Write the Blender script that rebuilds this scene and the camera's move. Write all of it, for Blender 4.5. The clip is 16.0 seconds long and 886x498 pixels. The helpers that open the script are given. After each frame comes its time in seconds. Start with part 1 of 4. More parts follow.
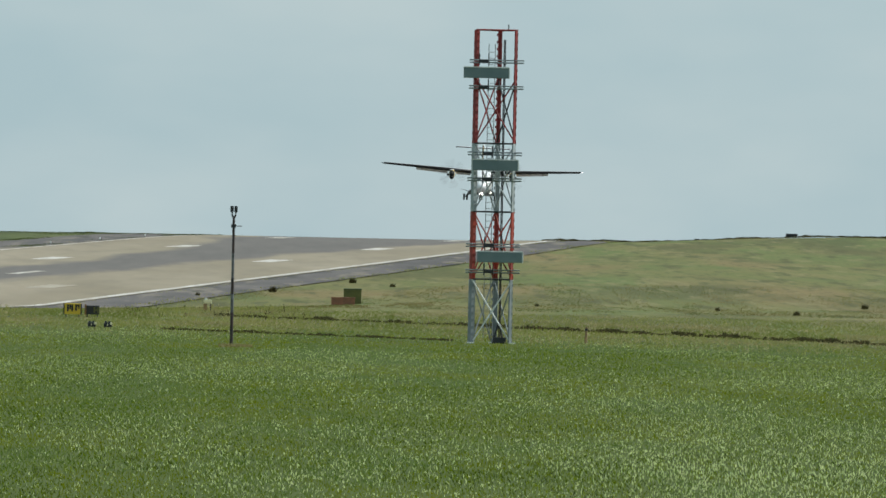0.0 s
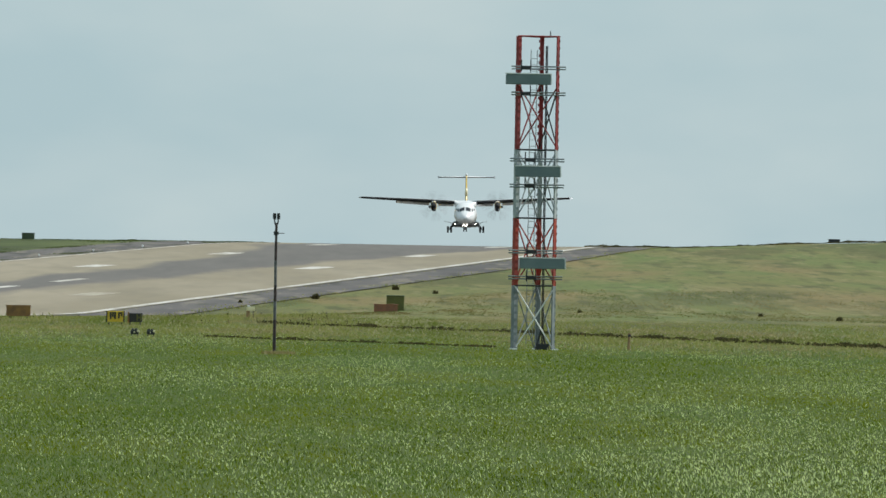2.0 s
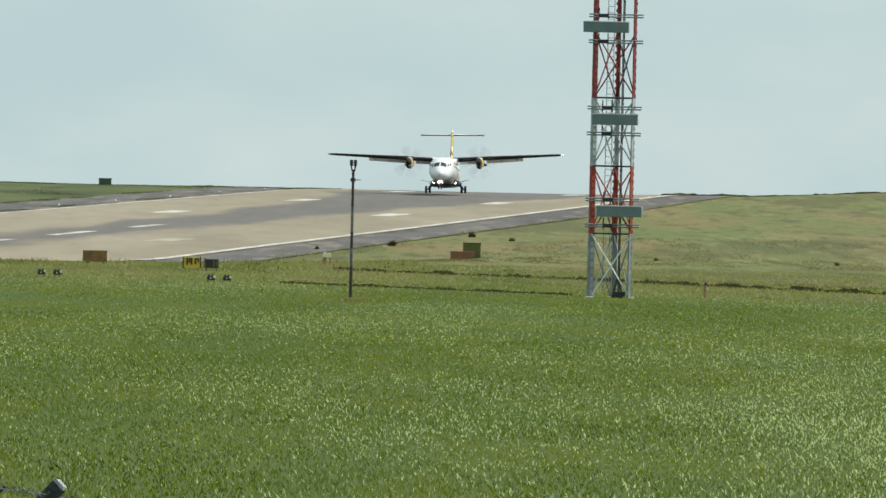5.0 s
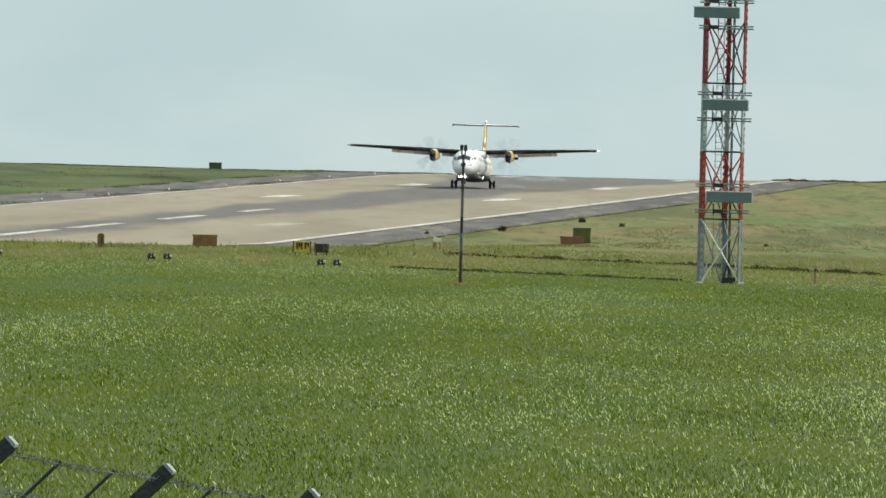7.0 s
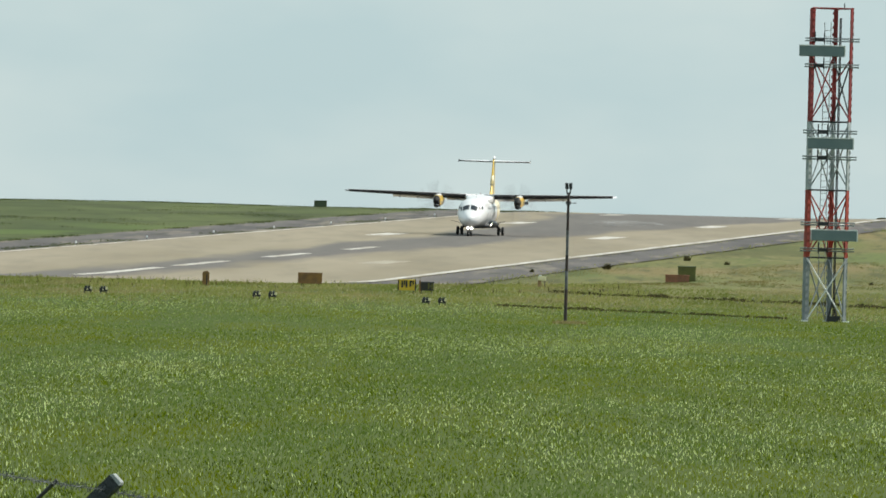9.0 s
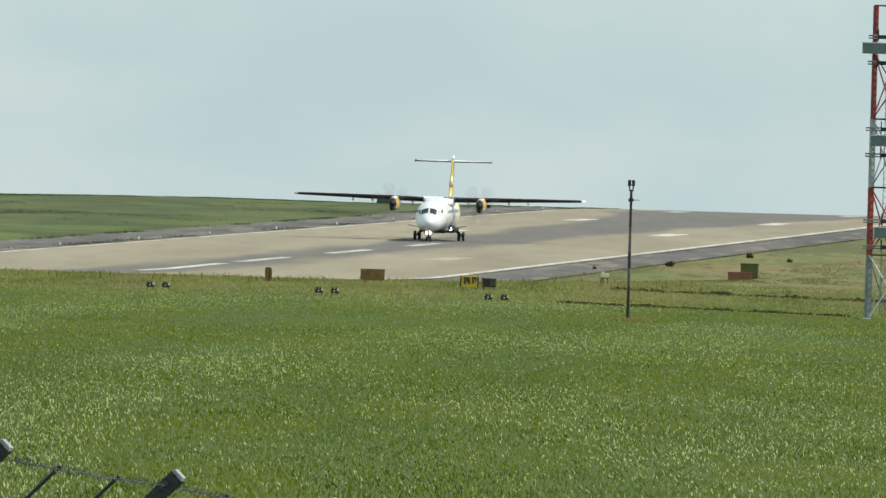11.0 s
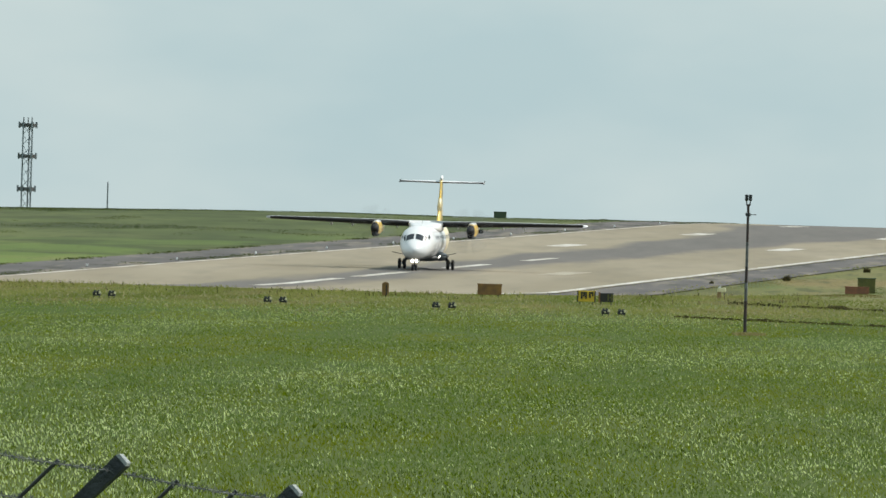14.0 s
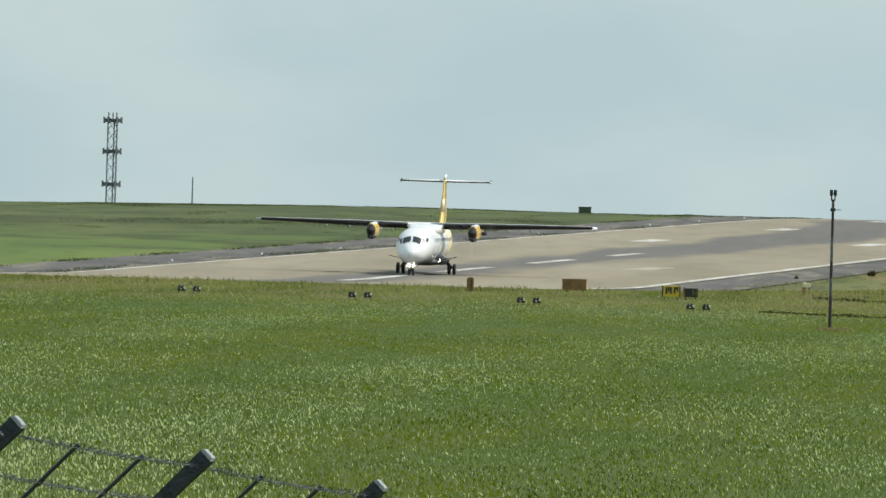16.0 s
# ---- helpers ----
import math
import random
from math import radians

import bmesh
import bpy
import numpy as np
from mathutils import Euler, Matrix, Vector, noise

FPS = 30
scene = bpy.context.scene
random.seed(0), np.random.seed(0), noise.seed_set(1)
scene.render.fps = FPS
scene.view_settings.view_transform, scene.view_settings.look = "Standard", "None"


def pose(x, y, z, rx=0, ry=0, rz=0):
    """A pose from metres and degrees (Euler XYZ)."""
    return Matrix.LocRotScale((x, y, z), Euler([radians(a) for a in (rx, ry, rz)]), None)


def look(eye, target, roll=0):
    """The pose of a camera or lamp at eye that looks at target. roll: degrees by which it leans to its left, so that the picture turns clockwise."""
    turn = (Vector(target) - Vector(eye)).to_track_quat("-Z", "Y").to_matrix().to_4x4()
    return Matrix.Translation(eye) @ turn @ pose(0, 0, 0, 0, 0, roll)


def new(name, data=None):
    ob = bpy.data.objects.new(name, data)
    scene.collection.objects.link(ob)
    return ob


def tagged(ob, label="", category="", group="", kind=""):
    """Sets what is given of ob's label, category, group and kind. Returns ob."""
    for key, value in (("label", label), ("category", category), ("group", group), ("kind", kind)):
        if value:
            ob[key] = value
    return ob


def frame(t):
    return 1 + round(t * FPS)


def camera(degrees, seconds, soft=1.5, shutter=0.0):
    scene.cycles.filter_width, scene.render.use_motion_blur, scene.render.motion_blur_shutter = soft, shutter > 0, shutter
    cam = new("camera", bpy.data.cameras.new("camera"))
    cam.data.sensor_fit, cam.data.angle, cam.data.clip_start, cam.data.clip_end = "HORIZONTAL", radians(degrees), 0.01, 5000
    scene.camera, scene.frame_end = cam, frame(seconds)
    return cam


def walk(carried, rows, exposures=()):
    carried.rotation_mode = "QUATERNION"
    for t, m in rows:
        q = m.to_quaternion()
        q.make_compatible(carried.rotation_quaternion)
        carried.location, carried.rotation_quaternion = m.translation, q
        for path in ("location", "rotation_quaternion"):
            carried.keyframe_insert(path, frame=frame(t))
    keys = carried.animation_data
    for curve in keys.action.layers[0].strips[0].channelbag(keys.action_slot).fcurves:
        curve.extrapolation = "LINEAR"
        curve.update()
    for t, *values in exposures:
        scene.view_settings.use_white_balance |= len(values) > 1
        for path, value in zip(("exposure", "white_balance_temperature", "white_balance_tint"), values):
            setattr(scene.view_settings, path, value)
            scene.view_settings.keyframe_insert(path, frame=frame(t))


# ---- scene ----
# ---- camera: a hand-held long lens on a rise beside the airfield, which only pans ----
EYE = 4.2
cam = camera(4.0820, 16.0, soft=1.5, shutter=0.5)
# seconds, bearing to the right, pitch, lean (degrees)
ROWS = [
    (0.0, 1.0456, 0.0333, 1.202), (0.5, 0.9752, -0.0316, 1.079), (1.0, 0.9248, -0.0748, 1.079), (1.5, 0.9083, 0.0131, 1.014),
    (2.0, 0.8487, 0.0599, 1.021), (2.5, 0.7903, -0.0047, 1.138), (3.0, 0.7244, -0.0908, 1.181), (3.2, 0.6761, -0.1306, 1.260),
    (5.3, 0.4227, -0.1911, 1.311), (5.5, 0.2510, -0.1662, 1.224), (6.0, 0.0877, -0.2206, 1.290), (6.5, 0.0743, -0.3924, 1.357),
    (7.0, -0.0047, -0.2712, 1.458), (7.5, -0.1478, -0.2422, 1.462), (8.0, -0.3193, -0.0650, 1.430), (8.5, -0.3953, -0.0655, 1.559),
    (9.0, -0.4931, -0.1080, 1.513), (9.2, -0.5160, -0.1646, 1.482), (11.3, -0.8162, -0.1299, 1.641), (11.5, -0.8150, -0.1599, 1.567),
    (12.0, -0.9352, -0.1711, 1.754), (12.5, -1.0368, -0.1630, 1.683), (13.0, -1.1200, -0.1291, 1.611), (13.5, -1.2607, -0.0846, 1.672),
    (14.0, -1.3220, -0.0789, 1.616), (14.5, -1.4436, -0.0211, 1.594), (15.0, -1.5341, -0.0252, 1.661), (15.5, -1.6673, -0.0794, 1.490),
    (16.0, -1.7120, -0.1120, 1.612),
]
walk(cam, [(t, pose(0, 0, EYE, 90 + up, 0, -right) @ pose(0, 0, 0, 0, 0, lean)) for t, right, up, lean in ROWS],
     [(0.0, -0.14, 6280, 10), (3.0, -0.01, 6380, 10), (5.5, 0.13, 6600, 10), (9.0, 0.13, 6600, 10), (12.5, 0.09, 6540, 10), (16.0, 0.02, 6430, 10)])

# ---- world and sun: bright day, thin high cloud, sun from the right ----
SUN = Vector((0.72, 0.30, 0.78)).normalized()
world = bpy.data.worlds.new("world")
scene.world = world
world.use_nodes = True
wn, wl = world.node_tree.nodes, world.node_tree.links
wn.clear()
sky = wn.new("ShaderNodeTexSky")
sky.sky_type, sky.sun_disc = "NISHITA", False
sky.sun_elevation, sky.sun_rotation = math.asin(SUN.z), math.atan2(SUN.x, SUN.y)
sky.air_density, sky.dust_density, sky.ozone_density = 1.0, 0.6, 2.0
coords = wn.new("ShaderNodeTexCoord")
stretch = wn.new("ShaderNodeMapping")
stretch.inputs["Scale"].default_value = (26.0, 26.0, 62.0)
cloud = wn.new("ShaderNodeTexNoise")
cloud.inputs["Scale"].default_value, cloud.inputs["Detail"].default_value, cloud.inputs["Roughness"].default_value = 1.0, 4.0, 0.5
ramp = wn.new("ShaderNodeMapRange")
ramp.inputs["From Min"].default_value, ramp.inputs["From Max"].default_value = 0.35, 0.75
ramp.inputs["To Min"].default_value, ramp.inputs["To Max"].default_value = 0.88, 0.99
haze = wn.new("ShaderNodeMix")
haze.data_type = "RGBA"
veil = wn.new("ShaderNodeMix")
veil.data_type = "RGBA"
veil.inputs["A"].default_value, veil.inputs["B"].default_value = (4.50, 6.06, 6.46, 1), (5.62, 6.70, 6.70, 1)
thick = wn.new("ShaderNodeMapRange")
thick.inputs["From Min"].default_value, thick.inputs["From Max"].default_value = 0.36, 0.66
wl.new(cloud.outputs["Fac"], thick.inputs["Value"])
wl.new(thick.outputs["Result"], veil.inputs["Factor"])
wl.new(veil.outputs["Result"], haze.inputs["B"])
back = wn.new("ShaderNodeBackground")
back.inputs["Strength"].default_value = 0.098
wout = wn.new("ShaderNodeOutputWorld")
wl.new(coords.outputs["Generated"], stretch.inputs["Vector"])
wl.new(stretch.outputs["Vector"], cloud.inputs["Vector"])
wl.new(cloud.outputs["Fac"], ramp.inputs["Value"])
wl.new(ramp.outputs["Result"], haze.inputs["Factor"])
wl.new(sky.outputs["Color"], haze.inputs["A"])
wl.new(haze.outputs["Result"], back.inputs["Color"])
wl.new(back.outputs["Background"], wout.inputs["Surface"])
sun = new("sun", bpy.data.lights.new("sun", "SUN"))
sun.data.energy, sun.data.angle, sun.data.color = 4.8, radians(0.8), (1.0, 0.95, 0.86)
sun.matrix_world = look((0, 0, 200), Vector((0, 0, 200)) - SUN)


# ---- materials ----
def shade(name, colour, rough=0.6, metal=0.0, second=None, scale=4.0, grain=0.0, bump=0.0, alpha=None, glow=None, spots=None, island=0.0,
          piece=0.0, stretch3=(1, 1, 1), coat=0.0):
    """A surface: two colours mixed by coarse noise, grain by fine noise, relief by bump."""
    mat = bpy.data.materials.new(name)
    mat.use_nodes = True
    nodes, links = mat.node_tree.nodes, mat.node_tree.links
    bsdf = nodes["Principled BSDF"]
    bsdf.inputs["Roughness"].default_value, bsdf.inputs["Metallic"].default_value = rough, metal
    bsdf.inputs["Coat Weight"].default_value = coat
    bsdf.inputs["Base Color"].default_value = (*colour, 1)
    geo = nodes.new("ShaderNodeTexCoord")
    mapping = nodes.new("ShaderNodeMapping")
    mapping.inputs["Scale"].default_value = stretch3
    links.new(geo.outputs["Object"], mapping.inputs["Vector"])
    out = None
    if second:
        tex = nodes.new("ShaderNodeTexNoise")
        tex.inputs["Scale"].default_value, tex.inputs["Detail"].default_value = scale, 5.0
        links.new(mapping.outputs["Vector"], tex.inputs["Vector"])
        span = nodes.new("ShaderNodeMapRange")
        span.inputs["From Min"].default_value, span.inputs["From Max"].default_value = 0.38, 0.64
        links.new(tex.outputs["Fac"], span.inputs["Value"])
        mix = nodes.new("ShaderNodeMix")
        mix.data_type = "RGBA"
        mix.inputs["A"].default_value, mix.inputs["B"].default_value = (*colour, 1), (*second, 1)
        links.new(span.outputs["Result"], mix.inputs["Factor"])
        out = mix.outputs["Result"]
    if spots:
        tint, size, low, high = spots
        tex = nodes.new("ShaderNodeTexNoise")
        tex.inputs["Scale"].default_value, tex.inputs["Detail"].default_value = size, 3.0
        links.new(mapping.outputs["Vector"], tex.inputs["Vector"])
        span = nodes.new("ShaderNodeMapRange")
        span.inputs["From Min"].default_value, span.inputs["From Max"].default_value = low, high
        links.new(tex.outputs["Fac"], span.inputs["Value"])
        mix = nodes.new("ShaderNodeMix")
        mix.data_type = "RGBA"
        mix.inputs["A"].default_value, mix.inputs["B"].default_value = (*colour, 1), (*tint, 1)
        if out:
            links.new(out, mix.inputs["A"])
        links.new(span.outputs["Result"], mix.inputs["Factor"])
        out = mix.outputs["Result"]
    if island or piece or grain:
        hsv = nodes.new("ShaderNodeHueSaturation")
        hsv.inputs["Color"].default_value = (*colour, 1)
        if out:
            links.new(out, hsv.inputs["Color"])
        span = nodes.new("ShaderNodeMapRange")
        amount = island or piece or grain
        span.inputs["To Min"].default_value, span.inputs["To Max"].default_value = 1 - amount, 1 + amount
        if island:
            src = nodes.new("ShaderNodeNewGeometry").outputs["Random Per Island"]
        elif piece:
            src = nodes.new("ShaderNodeObjectInfo").outputs["Random"]
        else:
            fine = nodes.new("ShaderNodeTexNoise")
            fine.inputs["Scale"].default_value, fine.inputs["Detail"].default_value = scale * 9, 3.0
            links.new(mapping.outputs["Vector"], fine.inputs["Vector"])
            src = fine.outputs["Fac"]
        links.new(src, span.inputs["Value"])
        links.new(span.outputs["Result"], hsv.inputs["Value"])
        out = hsv.outputs["Color"]
    if out:
        links.new(out, bsdf.inputs["Base Color"])
    if bump:
        fine = nodes.new("ShaderNodeTexNoise")
        fine.inputs["Scale"].default_value, fine.inputs["Detail"].default_value = scale * 6, 4.0
        links.new(mapping.outputs["Vector"], fine.inputs["Vector"])
        relief = nodes.new("ShaderNodeBump")
        relief.inputs["Strength"].default_value, relief.inputs["Distance"].default_value = bump, 0.05
        links.new(fine.outputs["Fac"], relief.inputs["Height"])
        links.new(relief.outputs["Normal"], bsdf.inputs["Normal"])
    if alpha is not None:
        bsdf.inputs["Alpha"].default_value = alpha
    if glow:
        bsdf.inputs["Emission Color"].default_value, bsdf.inputs["Emission Strength"].default_value = (*glow[:3], 1), glow[3]
    return mat


RED = shade("red_mast_paint", (0.30, 0.035, 0.035), 0.6, second=(0.20, 0.035, 0.035), scale=1.5, grain=0.15)
ORANGE = shade("orange_red_mast_paint", (0.40, 0.055, 0.03), 0.6, second=(0.26, 0.045, 0.035), scale=1.5, grain=0.15)
GALV = shade("galvanised_steel", (0.27, 0.30, 0.31), 0.55, 0.2, second=(0.19, 0.22, 0.23), scale=2.0, grain=0.15)
PALE = shade("chalky_white_mast_paint", (0.44, 0.48, 0.49), 0.6, second=(0.28, 0.32, 0.34), scale=2.0, grain=0.15)
RADOME = shade("grey_green_fibreglass", (0.16, 0.215, 0.225), 0.5, second=(0.13, 0.185, 0.20), scale=1.2, grain=0.06)
CASING = shade("white_casing", (0.80, 0.81, 0.80), 0.5, second=(0.70, 0.72, 0.72), scale=2.0)
CABLE = shade("black_cable", (0.018, 0.018, 0.02), 0.6, grain=0.2)
POLEPAINT = shade("weathered_dark_pole", (0.030, 0.026, 0.028), 0.6, second=(0.065, 0.035, 0.032), scale=2.2, grain=0.25)
POLEGREY = shade("pale_grey_pole_band", (0.16, 0.165, 0.17), 0.55, second=(0.07, 0.07, 0.075), scale=3.0, grain=0.2)
BLACK = shade("black_enamel", (0.02, 0.022, 0.025), 0.45, grain=0.2)
WHITE_PAINT = shade("white_aircraft_paint", (0.80, 0.81, 0.82), 0.28, second=(0.74, 0.75, 0.77), scale=0.5, coat=0.4)
GREY_PAINT = shade("grey_livery_paint", (0.40, 0.43, 0.46), 0.35, second=(0.75, 0.76, 0.78), scale=1.6, coat=0.3)
# grey of the gear pods, darkened to carry the shade under the fuselage
BELLY = shade("grey_shaded_belly", (0.13, 0.135, 0.145), 0.4, second=(0.09, 0.095, 0.10), scale=0.8)
YELLOW = shade("yellow_livery_paint", (0.80, 0.54, 0.09), 0.32, second=(0.74, 0.48, 0.07), scale=0.8, coat=0.3)
PALEYELLOW = shade("pale_yellow_livery_paint", (0.78, 0.62, 0.30), 0.35, second=(0.76, 0.70, 0.52), scale=1.2, coat=0.3)
WINGGREY = shade("pale_grey_wing_paint", (0.46, 0.48, 0.50), 0.5, second=(0.36, 0.38, 0.40), scale=0.6)
BOOT = shade("black_rubber_boot", (0.008, 0.008, 0.009), 0.8, grain=0.2)
GLASS = shade("dark_cockpit_glass", (0.012, 0.018, 0.026), 0.35, second=(0.02, 0.028, 0.04), scale=1.0)
TYRE = shade("tyre_rubber", (0.018, 0.018, 0.018), 0.8, grain=0.2)
HUBMETAL = shade("wheel_rim_metal", (0.35, 0.36, 0.38), 0.4, 0.7)
BLADE = shade("grey_propeller_blade", (0.16, 0.17, 0.18), 0.45)
LAMP = shade("landing_light", (0.9, 0.9, 0.85), 0.3, glow=(1.0, 0.93, 0.78, 8.0))
NAVLAMP = shade("wingtip_light", (0.9, 0.92, 0.95), 0.25, glow=(0.95, 0.97, 1.0, 0.5))
RUST = shade("rust_brown_sheet", (0.27, 0.145, 0.040), 0.7, second=(0.17, 0.092, 0.038), scale=2.5, grain=0.2)
BRICK = shade("brick_red_paint", (0.30, 0.12, 0.065), 0.75, second=(0.22, 0.10, 0.06), scale=2.5, grain=0.2)
DARKGREEN = shade("dark_green_paint", (0.055, 0.085, 0.045), 0.6, second=(0.065, 0.09, 0.045), scale=2.0, grain=0.2)
OLIVE = shade("olive_green_paint", (0.115, 0.115, 0.024), 0.65, second=(0.085, 0.09, 0.022), scale=2.0, grain=0.2)
SIGNYELLOW = shade("yellow_sign_face", (0.72, 0.50, 0.03), 0.5, second=(0.62, 0.42, 0.03), scale=2.0)
SIGNBLACK = shade("black_sign_face", (0.02, 0.02, 0.02), 0.5, grain=0.2)
LAMPWHITE = shade("cream_lamp_housing", (0.82, 0.76, 0.50), 0.5, second=(0.75, 0.68, 0.42), scale=5.0)
WOOD = shade("dry_wooden_stake", (0.33, 0.22, 0.11), 0.85, second=(0.24, 0.16, 0.085), scale=6.0, grain=0.25)
# post colours hold the light: bodies dark as in shade, tops pale as sunlit
CONCRETE = shade("weathered_shaded_concrete", (0.050, 0.058, 0.066), 0.85, second=(0.030, 0.037, 0.045), scale=9.0, grain=0.3, bump=0.5)
CONCRETE_TOP = shade("sunlit_post_cap", (0.34, 0.37, 0.37), 0.85, second=(0.20, 0.22, 0.23), scale=25.0, grain=0.3, bump=0.4)
WIRE = shade("dull_galvanised_wire", (0.075, 0.085, 0.09), 0.6, 0.3, grain=0.3, scale=30.0)
# steel lightened towards blue-grey: the haze of distance is in the colour
FARSTEEL = shade("hazed_distant_steel", (0.22, 0.26, 0.28), 0.7, 0.0, second=(0.17, 0.20, 0.22), scale=0.7)


# ---- mesh helpers ----
def finish(bm, name, material, parent=None, label="", smooth=False):
    bmesh.ops.recalc_face_normals(bm, faces=bm.faces)
    mesh = bpy.data.meshes.new(name)
    bm.to_mesh(mesh)
    bm.free()
    mesh.materials.append(material)
    if smooth:
        mesh.polygons.foreach_set("use_smooth", [True] * len(mesh.polygons))
    ob = new(name, mesh)
    if parent:
        ob.parent = parent
    if label:
        ob["label"] = label
    return ob


def part(name, bm, material, parent, label="", smooth=False):
    return finish(bm, name, material, parent, label, smooth)


def thing(name, place, label, category, group="", kind=""):
    ob = new(name)
    ob.matrix_world = place
    return tagged(ob, label, category, group, kind)


def box(size, centre=(0, 0, 0), bevel=0.0, bm=None, turn=None):
    bm = bm or bmesh.new()
    made = bmesh.ops.create_cube(bm, size=1)["verts"]
    bmesh.ops.scale(bm, vec=size, verts=made)
    if bevel:
        edges = list({e for v in made for e in v.link_edges})
        made = list({v for f in bmesh.ops.bevel(bm, geom=edges, offset=bevel, segments=2, affect="EDGES", profile=0.7)["faces"] for v in f.verts} | {v for v in made if v.is_valid})
    if turn is not None:
        bmesh.ops.transform(bm, matrix=turn, verts=made)
    bmesh.ops.translate(bm, vec=centre, verts=made)
    return bm


def rod(a, b, r, r2=None, sides=8, bm=None):
    bm = bm or bmesh.new()
    a, b = Vector(a), Vector(b)
    m = Matrix.Translation((a + b) / 2) @ (b - a).to_track_quat("Z", "Y").to_matrix().to_4x4()
    bmesh.ops.create_cone(bm, cap_ends=True, segments=sides, radius1=r, radius2=r if r2 is None else r2, depth=(b - a).length, matrix=m)
    return bm


def angle_bar(a, b, w, t, facing, bm=None):
    """A steel angle from a to b: two thin plates that meet along the line."""
    bm = bm or bmesh.new()
    a, b = Vector(a), Vector(b)
    along = (b - a).normalized()
    u = Vector(facing)
    u = (u - along * u.dot(along)).normalized()
    v = along.cross(u)
    for p, q in ((u, v), (v, u)):
        m = Matrix((p, q, along)).transposed().to_4x4()
        m.translation = (a + b) / 2 + p * w / 2
        box((w, t, (b - a).length), bm=bm, turn=m)
    return bm


def loft(rings, bm=None, caps=True):
    """Skin over closed rings of equal counts."""
    bm = bm or bmesh.new()
    loops = [[bm.verts.new(p) for p in ring] for ring in rings]
    n = len(loops[0])
    for a, b in zip(loops, loops[1:]):
        for i in range(n):
            bm.faces.new((a[i], a[(i + 1) % n], b[(i + 1) % n], b[i]))
    if caps:
        bm.faces.new(loops[0])
        bm.faces.new(loops[-1])
    return bm


def oval(x, y, z, rx, rz, n=24, power=2.0):
    pts = []
    for i in range(n):
        a = 2 * math.pi * i / n
        c, s = math.cos(a), math.sin(a)
        pts.append((x + rx * math.copysign(abs(c) ** (2 / power), c), y, z + rz * math.copysign(abs(s) ** (2 / power), s)))
    return pts


# ---- the lie of the land: one profile in depth, a bank to the right of the runway ----
TAN = 0.101977
HEAD = math.atan(TAN)
MID = -133.208 + 1.2 / math.cos(HEAD)
PROFILE_Y = [-400, -40, 6, 30, 57, 70, 90, 130, 200, 560, 600, 700, 780, 830, 900, 950, 985, 1020, 1100, 1200, 1300, 1400, 1440, 1475, 1510, 1550, 1620, 1750, 2100, 5200]
PROFILE_Z = [2.4, 2.5, 2.5, 1.75, 0.85, 0.10, -0.25, -0.1, 0.0, 0.04, 0.08, 0.13, 0.18, 0.00, -0.30, -0.28, 0.18, 0.62, 1.59, 2.81, 4.04, 5.28, 5.75, 6.05, 6.18, 6.20, 5.9, 4.8, 2.0, 1.0]
BANK_Y = [-500, 600, 700, 800, 900, 1000, 1200, 1350, 1500, 1650, 2000, 5200]
BANK_Z = [0, 0, 0.10, 0.40, 0.95, 1.1, 0.9, 0.85, 1.3, 1.3, 0.3, 0]


def middle(y):
    return TAN * y + MID


def ground_z(x, y):
    x, y = np.asarray(x, float), np.asarray(y, float)
    q = (x - middle(y)) * math.cos(HEAD)
    side = np.clip((q - 29) / 28, 0, 1)
    side = side * side * (3 - 2 * side)
    base = (np.interp(y - 8, PROFILE_Y, PROFILE_Z) + np.interp(y, PROFILE_Y, PROFILE_Z) + np.interp(y + 8, PROFILE_Y, PROFILE_Z)) / 3
    far = np.clip((-q - 60) / 120, 0, 1) * np.interp(y, [900, 1150, 1400, 1600], [0, 0.35, 0.1, 0])
    crest = np.interp(q, [-400, -130, -75, -50, -30], [-0.85, -0.85, 0.0, -0.14, 0.0]) * np.interp(y, [1150, 1400, 1560, 1750], [0, 1, 1, 0])
    crest = crest + np.interp(q, [8, 26, 42, 62], [0, 0.30, 0.30, 0]) * np.interp(y, [1360, 1480, 1560, 1700], [0, 1, 1, 0])
    return base + side * np.interp(y, BANK_Y, BANK_Z) + far + crest


def zt(x, y):
    return float(ground_z(x, y))


def sheet(name, qs, ys, lift, material, parent=None, label="", sink=None):
    """A strip of ground between offsets from the runway's middle line, laid over the profile."""
    q, y = np.meshgrid(np.array(qs, float), np.array(ys, float))
    x = middle(y) + q / math.cos(HEAD)
    z = ground_z(x, y) + lift
    if sink is not None:
        z = z - sink(q, y)
    n, m = q.shape
    idx = np.arange(n * m).reshape(n, m)
    faces = np.stack([idx[:-1, :-1], idx[:-1, 1:], idx[1:, 1:], idx[1:, :-1]], -1).reshape(-1, 4)
    mesh = bpy.data.meshes.new(name)
    mesh.from_pydata(np.stack([x, y, z], -1).reshape(-1, 3).tolist(), [], faces.tolist())
    mesh.materials.append(material)
    mesh.polygons.foreach_set("use_smooth", [True] * len(mesh.polygons))
    ob = new(name, mesh)
    if parent:
        ob.parent = parent
    if label:
        ob["label"] = label
    return ob


